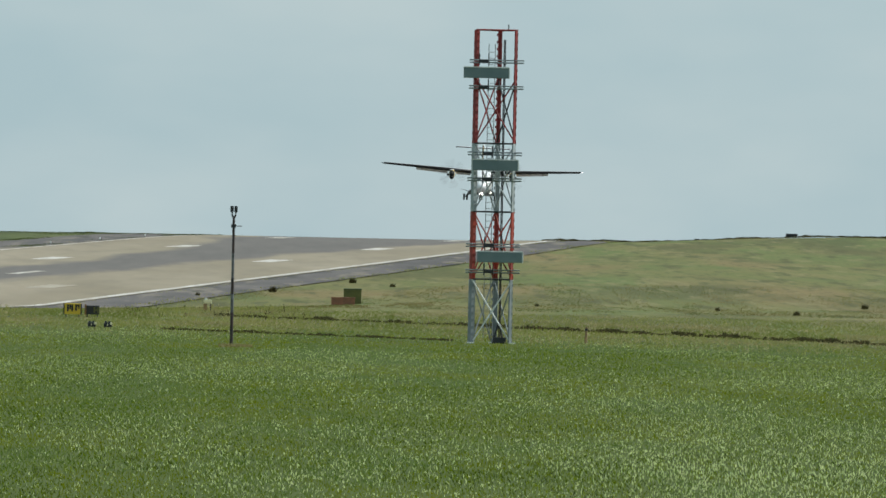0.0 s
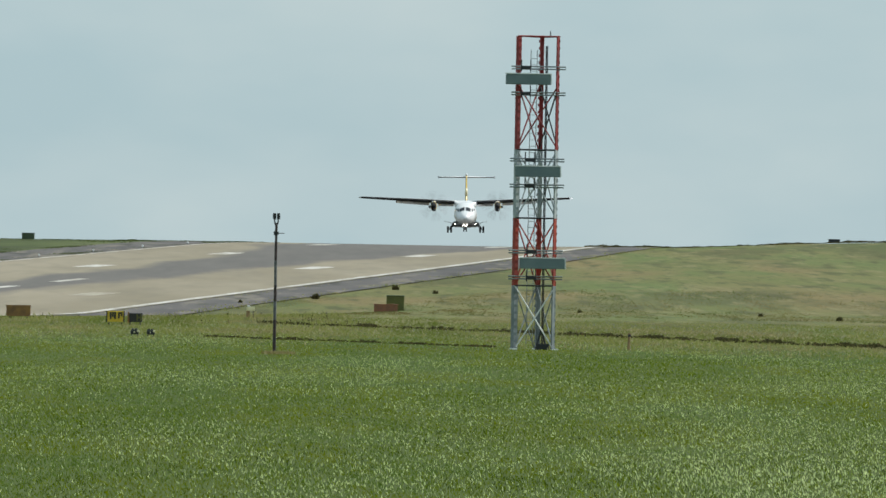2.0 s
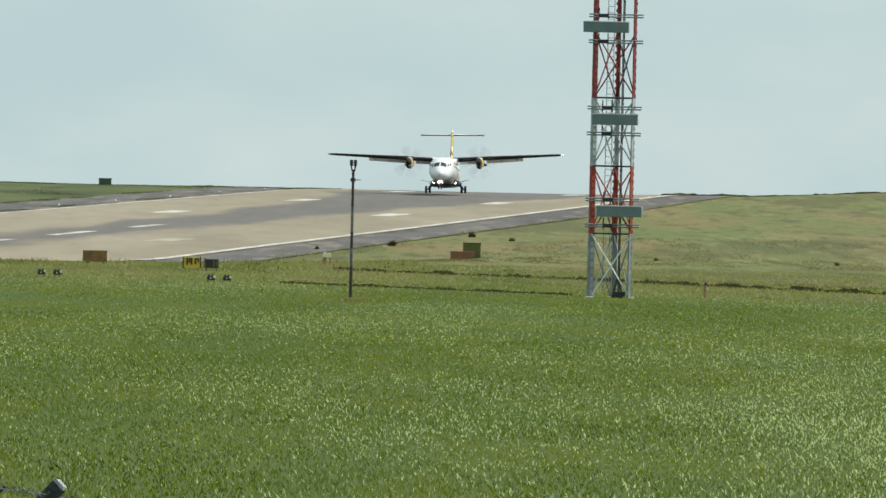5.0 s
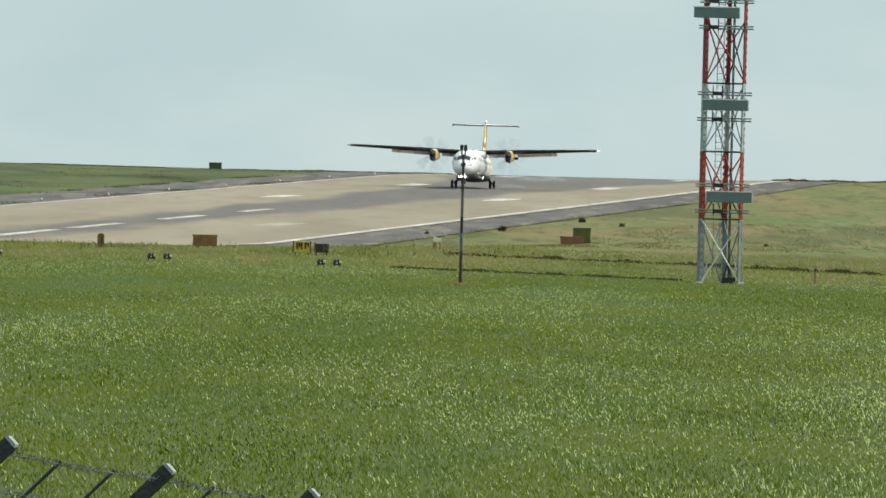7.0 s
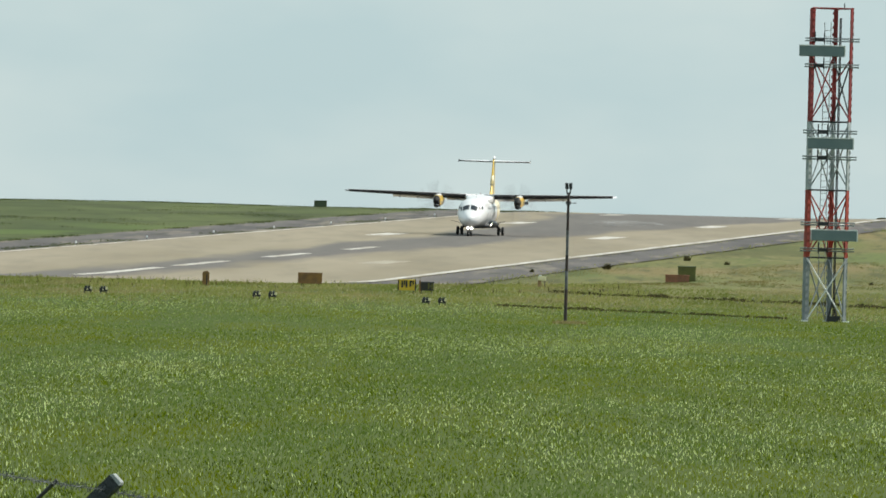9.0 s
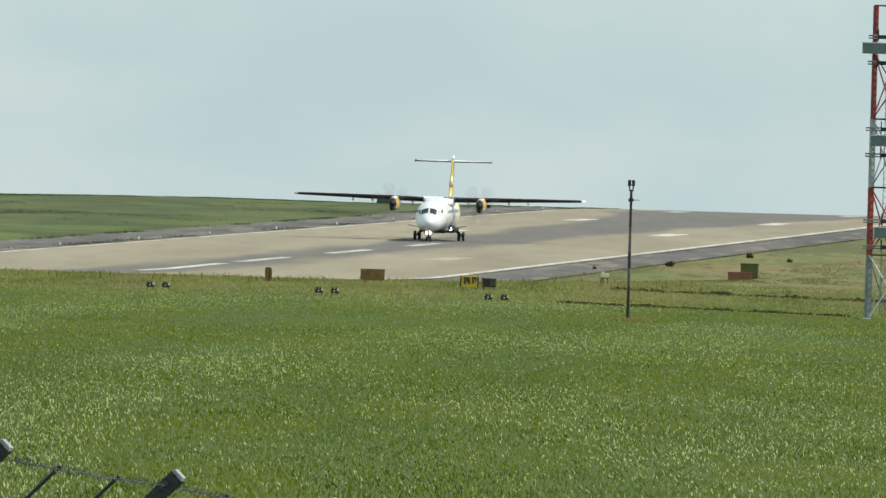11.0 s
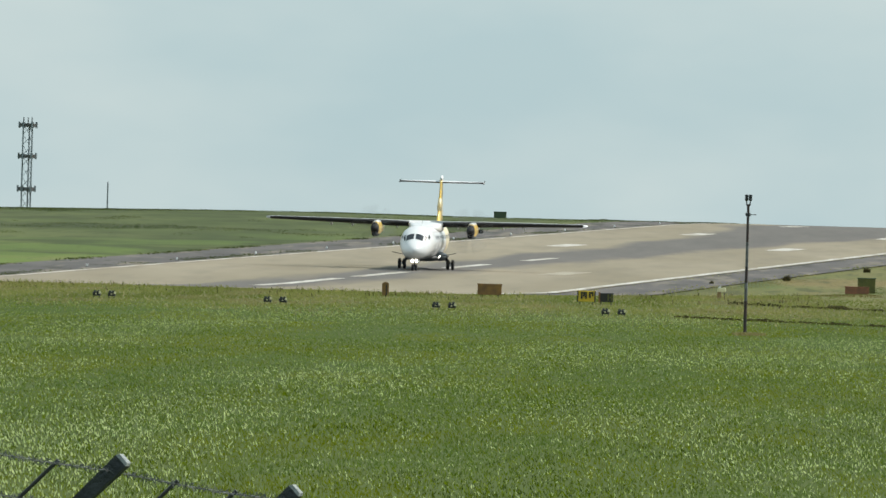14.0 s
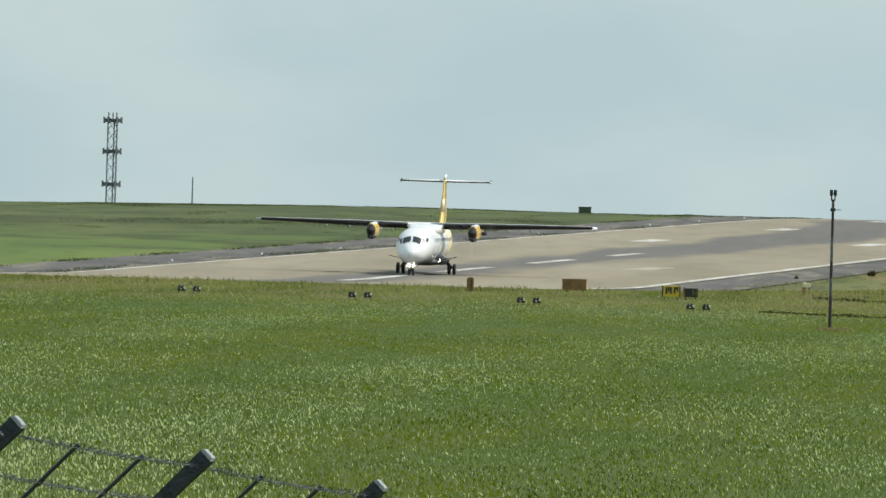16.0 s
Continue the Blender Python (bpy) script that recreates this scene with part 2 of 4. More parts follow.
# ---- ground and runway surfaces ----
def ground_nodes(name, rough):
    mat = bpy.data.materials.new(name)
    mat.use_nodes = True
    nodes, links = mat.node_tree.nodes, mat.node_tree.links
    bsdf = nodes["Principled BSDF"]
    bsdf.inputs["Roughness"].default_value = rough
    bsdf.inputs["Specular IOR Level"].default_value = 0.2
    pos = nodes.new("ShaderNodeTexCoord").outputs["Object"]

    def noise_at(scale, detail=4.0, low=0.35, high=0.65, squash=(1, 1, 1)):
        mapping = nodes.new("ShaderNodeMapping")
        mapping.inputs["Scale"].default_value = (squash[0], squash[1], 0)
        mapping.inputs["Location"].default_value = (squash[2] * 3.7, squash[2] * 9.1, squash[2] * 7.3)
        links.new(pos, mapping.inputs["Vector"])
        tex = nodes.new("ShaderNodeTexNoise")
        tex.inputs["Scale"].default_value, tex.inputs["Detail"].default_value = scale, detail
        links.new(mapping.outputs["Vector"], tex.inputs["Vector"])
        return span(tex.outputs["Fac"], low, high)

    def span(value, low, high, to_low=0.0, to_high=1.0):
        node = nodes.new("ShaderNodeMapRange")
        node.inputs["From Min"].default_value, node.inputs["From Max"].default_value = low, high
        node.inputs["To Min"].default_value, node.inputs["To Max"].default_value = to_low, to_high
        links.new(value, node.inputs["Value"])
        return node.outputs["Result"]

    def calc(kind, a, b):
        node = nodes.new("ShaderNodeMath")
        node.operation = kind
        for socket, value in zip(node.inputs, (a, b)):
            if isinstance(value, (int, float)):
                socket.default_value = value
            else:
                links.new(value, socket)
        return node.outputs[0]

    def mix(fac, a, b):
        node = nodes.new("ShaderNodeMix")
        node.data_type = "RGBA"
        links.new(fac, node.inputs["Factor"])
        for key, value in (("A", a), ("B", b)):
            if isinstance(value, tuple):
                node.inputs[key].default_value = (*value, 1)
            else:
                links.new(value, node.inputs[key])
        return node.outputs["Result"]

    def axis(x, y, shift=0.0):
        node = nodes.new("ShaderNodeVectorMath")
        node.operation = "DOT_PRODUCT"
        node.inputs[1].default_value = (x, y, 0)
        links.new(pos, node.inputs[0])
        return calc("ADD", node.outputs["Value"], shift)

    def relief(scale, strength, distance):
        tex = nodes.new("ShaderNodeTexNoise")
        tex.inputs["Scale"].default_value, tex.inputs["Detail"].default_value = scale, 5.0
        links.new(pos, tex.inputs["Vector"])
        node = nodes.new("ShaderNodeBump")
        node.inputs["Strength"].default_value, node.inputs["Distance"].default_value = strength, distance
        links.new(tex.outputs["Fac"], node.inputs["Height"])
        links.new(node.outputs["Normal"], bsdf.inputs["Normal"])

    return mat, bsdf, links, noise_at, span, calc, mix, axis, relief


COS = math.cos(HEAD)


def turf_material():
    mat, bsdf, links, noise_at, span, calc, mix, axis, relief = ground_nodes("airfield_turf", 0.9)
    depth, across = axis(0, 1), axis(COS, -TAN * COS, -MID * COS)
    # patches lie long in depth; their tones also paint the shading of uneven grass
    patch, clump, blade = noise_at(1.0, 5.0, 0.35, 0.65, (0.12, 0.014, 1.0)), noise_at(1.0, 4.0, 0.35, 0.65, (0.5, 0.06, 1.0)), noise_at(1.6, 3.0, 0.3, 0.7)
    mown = mix(clump, mix(patch, (0.045, 0.075, 0.004), (0.064, 0.088, 0.008)), (0.053, 0.081, 0.007))
    rough_grass = mix(noise_at(1.0, 5.0, 0.38, 0.62, (0.13, 0.013, 7.0)), (0.156, 0.146, 0.053), (0.120, 0.134, 0.040))
    for squash, low, high, amount, tone in (((0.085, 0.010, 2.0), 0.46, 0.60, 0.85, (0.100, 0.138, 0.038)), ((0.070, 0.009, 3.0), 0.50, 0.64, 0.85, (0.190, 0.142, 0.062)),
                                            ((0.060, 0.009, 8.0), 0.50, 0.62, 0.75, (0.064, 0.074, 0.024)), ((0.45, 0.030, 4.0), 0.54, 0.66, 0.80, (0.060, 0.064, 0.022)),
                                            ((0.60, 0.045, 5.0), 0.55, 0.68, 0.60, (0.215, 0.192, 0.092)), ((1.6, 0.080, 9.0), 0.56, 0.68, 0.55, (0.062, 0.068, 0.024))):
        rough_grass = mix(calc("MULTIPLY", noise_at(1.0, 5.0, low, high, squash), amount), rough_grass, tone)
    far_green = mix(noise_at(1.0, 5.0, 0.38, 0.62, (0.06, 0.012, 1.0)), (0.112, 0.162, 0.034), (0.078, 0.120, 0.026))
    for squash, low, high, amount, tone in (((0.06, 0.022, 2.0), 0.47, 0.58, 0.95, (0.036, 0.056, 0.015)), ((0.08, 0.020, 3.0), 0.54, 0.66, 0.65, (0.140, 0.150, 0.050)),
                                            ((0.60, 0.060, 4.0), 0.54, 0.68, 0.50, (0.050, 0.072, 0.022))):
        far_green = mix(calc("MULTIPLY", noise_at(1.0, 5.0, low, high, squash), amount), far_green, tone)
    rough_top = span(calc("ADD", depth, calc("MULTIPLY", noise_at(1.0, 5.0, 0.3, 0.7, (0.04, 0.012, 6.0)), 160.0)), 1170, 1330, 0.0, 0.85)
    moor = mix(noise_at(1.0, 5.0, 0.40, 0.62, (0.09, 0.020, 5.0)), (0.036, 0.050, 0.016), (0.086, 0.104, 0.035))
    moor = mix(calc("MULTIPLY", noise_at(1.0, 5.0, 0.52, 0.66, (0.5, 0.06, 6.0)), 0.6), moor, (0.034, 0.046, 0.018))
    far_green = mix(rough_top, far_green, moor)
    wander = calc("MULTIPLY", calc("SUBTRACT", noise_at(0.06, 4.0, 0.2, 0.8), 0.5), 40.0)
    line = calc("ADD", calc("ADD", depth, span(axis(1, 0), 8, 36, 0.0, 60.0)), wander)
    colour = mix(span(line, 600, 720), mown, rough_grass)
    beyond = calc("MULTIPLY", span(across, -32.0, -30.5, 1.0, 0.0), span(depth, 840, 900))
    colour = mix(beyond, colour, far_green)
    colour = mix(calc("MULTIPLY", blade, 0.24), colour, (0.060, 0.072, 0.020))
    links.new(colour, bsdf.inputs["Base Color"])
    relief(0.9, 0.35, 0.06)
    return mat


def runway_material():
    mat, bsdf, links, noise_at, span, calc, mix, axis, relief = ground_nodes("worn_runway_concrete", 0.85)
    depth, across = axis(0, 1), axis(COS, -TAN * COS, -MID * COS)
    base = mix(noise_at(1.0, 5.0, 0.35, 0.65, (0.10, 0.012, 1.0)), (0.212, 0.184, 0.130), (0.272, 0.238, 0.176))
    base = mix(calc("MULTIPLY", noise_at(1.0, 5.0, 0.48, 0.72, (0.40, 0.035, 2.0)), 0.45), base, (0.165, 0.148, 0.112))
    wander = calc("MULTIPLY", calc("SUBTRACT", noise_at(1.0, 5.0, 0.2, 0.8, (0.15, 0.015, 1.0)), 0.5), 6.0)
    off = calc("ADD", calc("ABSOLUTE", across, 0.0), wander)
    half = calc("ADD", span(depth, 980, 1300, 3.6, 7.0), span(depth, 1310, 1450, 0.0, 9.0))
    rubber = span(calc("SUBTRACT", off, half), -1.6, 1.2, 0.95, 0.0)
    streak = noise_at(0.5, 4.0, 0.2, 0.8, (1.0, 0.05, 1.0))
    dark = mix(streak, (0.088, 0.085, 0.086), (0.125, 0.119, 0.114))
    colour = mix(calc("MULTIPLY", rubber, 0.92), base, dark)
    links.new(colour, bsdf.inputs["Base Color"])
    relief(3.0, 0.25, 0.02)
    return mat


def shoulder_material():
    mat, bsdf, links, noise_at, span, calc, mix, axis, relief = ground_nodes("old_asphalt_shoulder", 0.9)
    base = mix(noise_at(1.0, 5.0, 0.35, 0.65, (0.25, 0.03, 1.0)), (0.080, 0.076, 0.076), (0.118, 0.110, 0.105))
    base = mix(calc("MULTIPLY", noise_at(1.0, 5.0, 0.54, 0.66, (0.45, 0.04, 2.0)), 0.8), base, (0.19, 0.17, 0.135))
    base = mix(calc("MULTIPLY", noise_at(1.0, 5.0, 0.56, 0.68, (0.5, 0.05, 3.0)), 0.8), base, (0.055, 0.055, 0.045))
    links.new(base, bsdf.inputs["Base Color"])
    relief(3.0, 0.4, 0.03)
    return mat


def marking_material(name, tint, worn):
    mat, bsdf, links, noise_at, span, calc, mix, axis, relief = ground_nodes(name, 0.7)
    base = mix(calc("MULTIPLY", noise_at(1.0, 5.0, 0.40, 0.66, (0.9, 0.09, 1.0)), worn), tint, (0.26, 0.23, 0.18))
    links.new(base, bsdf.inputs["Base Color"])
    return mat


TURF, RUNWAY, SHOULDER = turf_material(), runway_material(), shoulder_material()
MARK = marking_material("white_runway_paint", (0.52, 0.505, 0.47), 0.75)
WORN = marking_material("flaking_runway_paint", (0.50, 0.485, 0.45), 1.0)
FADED = marking_material("faded_runway_paint", (0.36, 0.33, 0.26), 0.7)

# ---- ground: one sheet to the horizon ----
YS = sorted(set(list(range(-400, 200, 10)) + list(range(200, 1700, 8)) + list(range(1700, 5201, 100))))
QS = [-4200, -2500, -1500, -900, -500, -300] + list(range(-200, -32, 12)) + [-31, -30.4, -24, -10, 0, 10, 24, 28.4, 29.2] + list(range(32, 260, 12)) + [300, 500, 900, 1500, 2500, 4200]


def trench(q, y):
    inside = np.clip((30.2 - np.abs(q + 0.8)) / 0.6, 0, 1)
    return 0.09 * inside * ((y > 830) & (y < 1900))


ground = sheet("ground", QS, YS, 0.0, TURF, sink=trench)
tagged(ground, "rolling green airfield turf, mown near the fence and dry beyond", "grass field", kind="structure")

RY = list(range(850, 1441, 10)) + list(range(1445, 1880, 12))
runway = thing("runway", Matrix.Identity(4), "beige concrete runway with dark rubber marks over a crest", "runway", kind="structure")
sheet("concrete_slab", np.linspace(-22.0, 22.0, 12), RY, 0.03, RUNWAY, runway)
sheet("shoulder", np.linspace(22.02, 28.6, 5), RY, 0.0, SHOULDER, runway, "cracked grey asphalt shoulder")
sheet("shoulder", np.linspace(-31.0, -22.02, 6), RY, 0.0, SHOULDER, runway, "cracked grey asphalt shoulder")
sheet("edge_line", (20.9, 21.8), RY, 0.048, MARK, runway, "white painted edge line")
sheet("edge_line", (-21.5, -21.0), RY, 0.048, WORN, runway, "worn white painted edge line")
for a, b in ((943, 990), (1000, 1031), (1058, 1086), (1115, 1138)):
    sheet("centre_dash", (-0.55, 0.55), np.linspace(a, b, 4), 0.048, MARK, runway)
for a, b, q in ((1219, 1238, -9.4), (1233, 1253, 10.8), (1341, 1360, -9.2), (1350, 1370, 10.9), (1452, 1470, -9.4), (1455, 1474, 10.8)):
    sheet("touchdown_bar", (q - 1.15, q + 1.15), np.linspace(a, b, 4), 0.048, MARK, runway)
for a, b, q in ((1036, 1056, 11.4),):
    sheet("touchdown_bar", (q - 1.2, q + 1.2), np.linspace(a, b, 4), 0.048, FADED, runway, "faded painted bar")


# ---- glide path mast ----
def mast():
    y = 595.0
    x = math.tan(radians(1.262)) * y + 0.13
    ob = thing("antenna_mast", pose(x, y, zt(x, y) - 0.05, 0, 0, 0), "red and white lattice mast with three grey-green antenna boxes", "mast")
    legs = [(-0.98, -0.45), (0.98, -0.45), (0.10, 1.15)]
    bands = [(0.0, 3.12, GALV, "bare galvanised"), (3.12, 6.35, ORANGE, "red painted"), (6.35, 9.62, PALE, "white painted"), (9.62, 15.05, RED, "red painted")]
    for z0, z1, mat, word in bands:
        for lx, ly in legs:
            wide = {GALV: 0.22, ORANGE: 0.20, PALE: 0.20, RED: 0.18}[mat]
            bm = angle_bar((lx, ly, z0), (lx, ly, z1), wide, 0.02, (-lx, 0.3 - ly, 0))
            z = z0 + 0.12
            while z < z1 - 0.1:                         # bolted batten plates up the leg
                box((0.15, 0.03, 0.13), (lx - 0.05 * lx, ly - 0.03, z), bm=bm)
                z += 0.34
            part("leg", bm, mat, ob, word + " steel leg")
        for i in range(3):
            a, b = legs[i], legs[(i + 1) % 3]
            if z0 > 9:
                tops = [(9.62, 12.75)]
            else:
                tops = [(z0, z1)]
            for s0, s1 in tops:
                cross = BLACK if mat is RED and i == 1 else (CASING if z0 == 0 and i == 0 else mat)
                part("brace", rod((*a, s0), (*b, s1), 0.035, sides=6), cross, ob)
                part("brace", rod((*b, s0), (*a, s1), 0.035, sides=6), cross, ob)
            part("ring_bar", rod((*a, z1), (*b, z1), 0.04, sides=6), mat if z1 > 12 else BLACK, ob)
    # black feeder cable and the ladder behind it
    bm = bmesh.new()
    for dx in (0.0, 0.06):
        rod((0.38 + dx, 0.2, 0.02), (0.36 + dx, 0.2, 14.6), 0.026, sides=6, bm=bm)
    rod((0.10, 0.1, 0.05), (0.40, 0.2, 1.2), 0.05, sides=6, bm=bm)
    rod((0.62, 0.1, 0.05), (0.42, 0.2, 0.9), 0.05, sides=6, bm=bm)
    part("feeder_cable", bm, CABLE, ob, "black feeder cable")
    part("cable_box", box((0.62, 0.35, 0.30), (0.42, 0.1, 0.2), 0.02), BLACK, ob)
    bm = bmesh.new()
    for dx in (-0.36, -0.06):
        rod((dx, 0.55, 0.3), (dx, 0.55, 14.4), 0.02, sides=6, bm=bm)
    part("ladder_rail", bm, GALV, ob)
    for k in range(46):
        part("rung", rod((-0.36, 0.55, 0.5 + 0.3 * k), (-0.06, 0.55, 0.5 + 0.3 * k), 0.014, sides=5), GALV, ob)
    # antenna boxes on paired cross tubes
    for h, dx in ((4.18, 0.32), (8.57, 0.02), (12.98, -0.50)):
        body = part("antenna_box", box((2.16, 0.40, 0.50), (dx, -0.85, h), 0.04), RADOME, ob, "long grey-green antenna box")
        # white plates on top and right end paint the sunlit faces of the box
        part("sunlit_top", box((2.20, 0.44, 0.05), (dx, -0.85, h + 0.27), 0.01), CASING, body, "top face painted white as sunlit")
        part("sunlit_end", box((0.05, 0.43, 0.50), (dx + 1.10, -0.85, h), 0.01), CASING, body, "right end painted white as sunlit")
        for up in (-0.62, -0.74, 0.50, 0.62):
            part("cross_tube", rod((-1.30, -0.56, h + up), (1.30, -0.56, h + up), 0.035, sides=6), GALV, ob)
        for up in (-0.68, 0.56):
            part("clamp", box((0.42, 0.12, 0.18), (dx * 0.5 - 0.35, -0.62, h + up), 0.02), BLACK, ob)
            part("clamp", box((0.05, 0.10, 0.55), (dx * 0.5 - 0.58, -0.62, h + up + 0.1)), BLACK, ob)
            part("clamp", box((0.05, 0.10, 0.55), (dx * 0.5 - 0.14, -0.62, h + up + 0.1)), BLACK, ob)
    part("lightning_rod", rod((0.55, 0.2, 15.0), (0.55, 0.2, 15.32), 0.03, sides=6), BLACK, ob)
    for lx, ly in legs:
        part("footing", box((0.34, 0.34, 0.14), (lx, ly, 0.04), 0.03), CASING, ob)
    return ob


mast()


def monitor_pole():
    y = 546.0
    x = math.tan(radians(0.079)) * y
    ob = thing("monitor_pole", pose(x, y, zt(x, y)), "slim banded dark pole with twin sensor head", "pole")
    cuts = [0, 0.9, 1.5, 2.3, 3.0, 4.1, 4.9, 5.75]
    mats = [POLEPAINT, POLEPAINT, POLEGREY, POLEPAINT, POLEGREY, POLEPAINT, POLEPAINT]
    for k in range(7):
        part("pole_section", rod((0, 0, cuts[k]), (0, 0, cuts[k + 1]), 0.075 - 0.003 * k, sides=12), mats[k], ob)
    part("collar", rod((0, 0, 5.22), (0, 0, 5.37), 0.11, sides=12), BLACK, ob)
    part("side_arm", rod((-0.12, 0, 5.30), (0.36, 0, 5.30), 0.018, sides=6), POLEGREY, ob)
    for dx in (-0.085, 0.085):
        head = part("sensor_head", box((0.145, 0.2, 0.27), (dx, 0, 6.04), 0.03), BLACK, ob)
        part("sensor_stem", rod((dx * 0.7, 0, 5.68), (dx, 0, 5.90), 0.03, sides=6), BLACK, head)
    return ob


monitor_pole()


# ---- small airfield things ----
def at_bearing(az, y):
    x = math.tan(radians(az)) * y
    return x, y, zt(x, y)


def papi(az, y=660.0):
    x, y, z = at_bearing(az, y)
    ob = thing("approach_light_unit", pose(x, y, z - 0.10), "black twin approach slope light unit on short legs", "airfield light", "approach slope lights")
    for dx in (-0.41, 0.41):
        body = part("housing", box((0.42, 0.62, 0.22), (dx, 0, 0.33), 0.06), BLACK, ob)
        part("hood", box((0.13, 0.5, 0.12), (dx - 0.10, 0, 0.46), 0.04), BLACK, body)
        part("hood", box((0.13, 0.5, 0.12), (dx + 0.08, 0, 0.46), 0.04), BLACK, body)
        part("lens", box((0.11, 0.05, 0.13), (dx + 0.17, -0.31, 0.40), 0.02), LAMPWHITE, body, "pale lens cover")
        part("lens", box((0.07, 0.05, 0.07), (dx - 0.02, -0.31, 0.33), 0.02), LAMPWHITE, body, "pale lens cover")
        for sx in (-0.15, 0.15):
            part("leg", rod((dx + sx, -0.2, 0.0), (dx + sx, -0.2, 0.27), 0.022, sides=6), BLACK, ob)
    return ob


for az, y in ((-0.528, 632), (-1.310, 645), (-2.088, 655), (-2.876, 670)):
    papi(az, y)


def sign_panel(name, az, y, w, h, mat, label, lift=0.0, frame_mat=None):
    x, y, z = at_bearing(az, y)
    ob = thing(name, pose(x, y, z + lift), label, "sign")
    face = part("panel", box((w, 0.18, h), (0, 0, 0.16 + h / 2), 0.03), mat, ob)
    part("rim", box((w + 0.06, 0.14, 0.05), (0, 0, 0.16 + h), 0.01), frame_mat or mat, face)
    for dx in (-w * 0.36, w * 0.36):
        part("leg", rod((dx, 0, -0.05), (dx, 0, 0.2), 0.03, sides=6), BLACK, ob)
    return ob


sign_panel("taxiway_sign", -1.102, 762, 1.48, 0.66, RUST, "rust-brown back of a low taxiway sign in long grass")
ob = sign_panel("taxiway_sign", -0.655, 712, 1.02, 0.60, SIGNYELLOW, "yellow taxiway sign with dark characters in long grass", 0.02)
for dx, w, h in ((-0.27, 0.10, 0.40), (-0.14, 0.10, 0.26), (-0.02, 0.10, 0.40), (0.20, 0.10, 0.36), (0.31, 0.16, 0.09), (0.36, 0.08, 0.24)):
    part("character_bar", box((w, 0.02, h), (dx, -0.105, 0.52 + (0.4 - h) / 2)), SIGNBLACK, ob, "dark character bar")
for dx in (-0.49, 0.49):
    part("side_frame", box((0.07, 0.2, 0.64), (dx, 0, 0.46)), SIGNBLACK, ob)
ob = sign_panel("location_sign", -0.564, 713, 0.80, 0.48, SIGNBLACK, "black location sign beside the yellow taxiway sign", 0.02)
for dx, w, h in ((0.12, 0.09, 0.36), (0.24, 0.12, 0.10), (0.32, 0.09, 0.36)):
    part("character_bar", box((w, 0.02, h), (dx, -0.105, 0.42)), OLIVE, ob, "dull character bar")
part("side_frame", box((0.09, 0.2, 0.62), (-0.39, 0, 0.42)), RUST, ob)


def marker_post():
    x, y, z = at_bearing(-1.582, 752)
    ob = thing("marker_board", pose(x, y, z), "narrow rust-brown marker board with rounded top", "marker")
    ring = []
    for k in range(9):
        a = math.pi * k / 8
        ring.append((0.21 * math.cos(a), 0.75 + 0.14 * math.sin(a)))
    outline = [(0.21, -0.05)] + ring + [(-0.21, -0.05)]
    part("board", loft([[(px, -0.06, pz) for px, pz in outline], [(px, 0.06, pz) for px, pz in outline]]), RUST, ob)
    part("stiffener", box((0.07, 0.05, 0.7), (0.06, -0.08, 0.38), 0.01), POLEPAINT, ob)


marker_post()


def lamp_box():
    x, y, z = at_bearing(-0.035, 776)
    ob = thing("edge_light_box", pose(x, y, z + 0.07), "cream elevated light box on a dark stem in grass", "airfield light")
    body = part("housing", box((0.50, 0.36, 0.26), (0.03, 0, 0.52), 0.05), LAMPWHITE, ob)
    part("cap", box((0.16, 0.3, 0.12), (-0.10, 0, 0.67), 0.03), CASING, body)
    part("stem", box((0.22, 0.2, 0.52), (-0.12, 0, 0.14), 0.03), WOOD, ob)
    part("stem", box((0.05, 0.05, 0.52), (0.2, 0, 0.14)), POLEPAINT, ob)


lamp_box()


def cabinet(az, y, w, d, h, mat, label, roof):
    x, y, z = at_bearing(az, y)
    ob = thing("equipment_cabinet", pose(x, y, z - 0.03), label, "cabinet")
    part("body", box((w, d, h), (0, 0, h / 2), 0.02), mat, ob)
    part("lid", box((w + 0.08, d + 0.08, 0.07), (0, 0, h + 0.02), 0.02), roof, ob)
    for dx in (-w / 4, w / 4):
        part("door", box((w * 0.44, 0.03, h * 0.8), (dx, -d / 2 - 0.005, h / 2), 0.01), mat, ob)
    return ob


cabinet(0.590, 942, 1.80, 0.9, 0.56, BRICK, "low brick-red equipment cabinet in dry grass", BRICK)
cabinet(0.633, 952, 1.35, 0.8, 1.15, OLIVE, "olive green equipment cabinet behind a red one", DARKGREEN)
cabinet(-1.063, 1500, 1.50, 1.4, 0.80, DARKGREEN, "dark green equipment hut on the crest", DARKGREEN)
cabinet(2.650, 1500, 1.35, 1.0, 0.42, BLACK, "dark low cabinet on the skyline", BLACK)
cabinet(2.215, 1500, 0.55, 0.8, 0.22, BLACK, "small dark box on the skyline", BLACK)
cabinet(2.430, 1502, 0.9, 0.8, 0.16, BLACK, "small dark box on the skyline", BLACK)


def stake():
    x, y, z = at_bearing(1.712, 606)
    ob = thing("wooden_stake", pose(x, y, z, 0, 2, 0), "weathered wooden stake in the grass", "stake")
    part("shaft", rod((0, 0, -0.05), (0, 0, 0.80), 0.07, 0.06, sides=8), WOOD, ob)
    part("cap_band", rod((0, 0, 0.62), (0, 0, 0.74), 0.075, sides=8), POLEPAINT, ob)


stake()


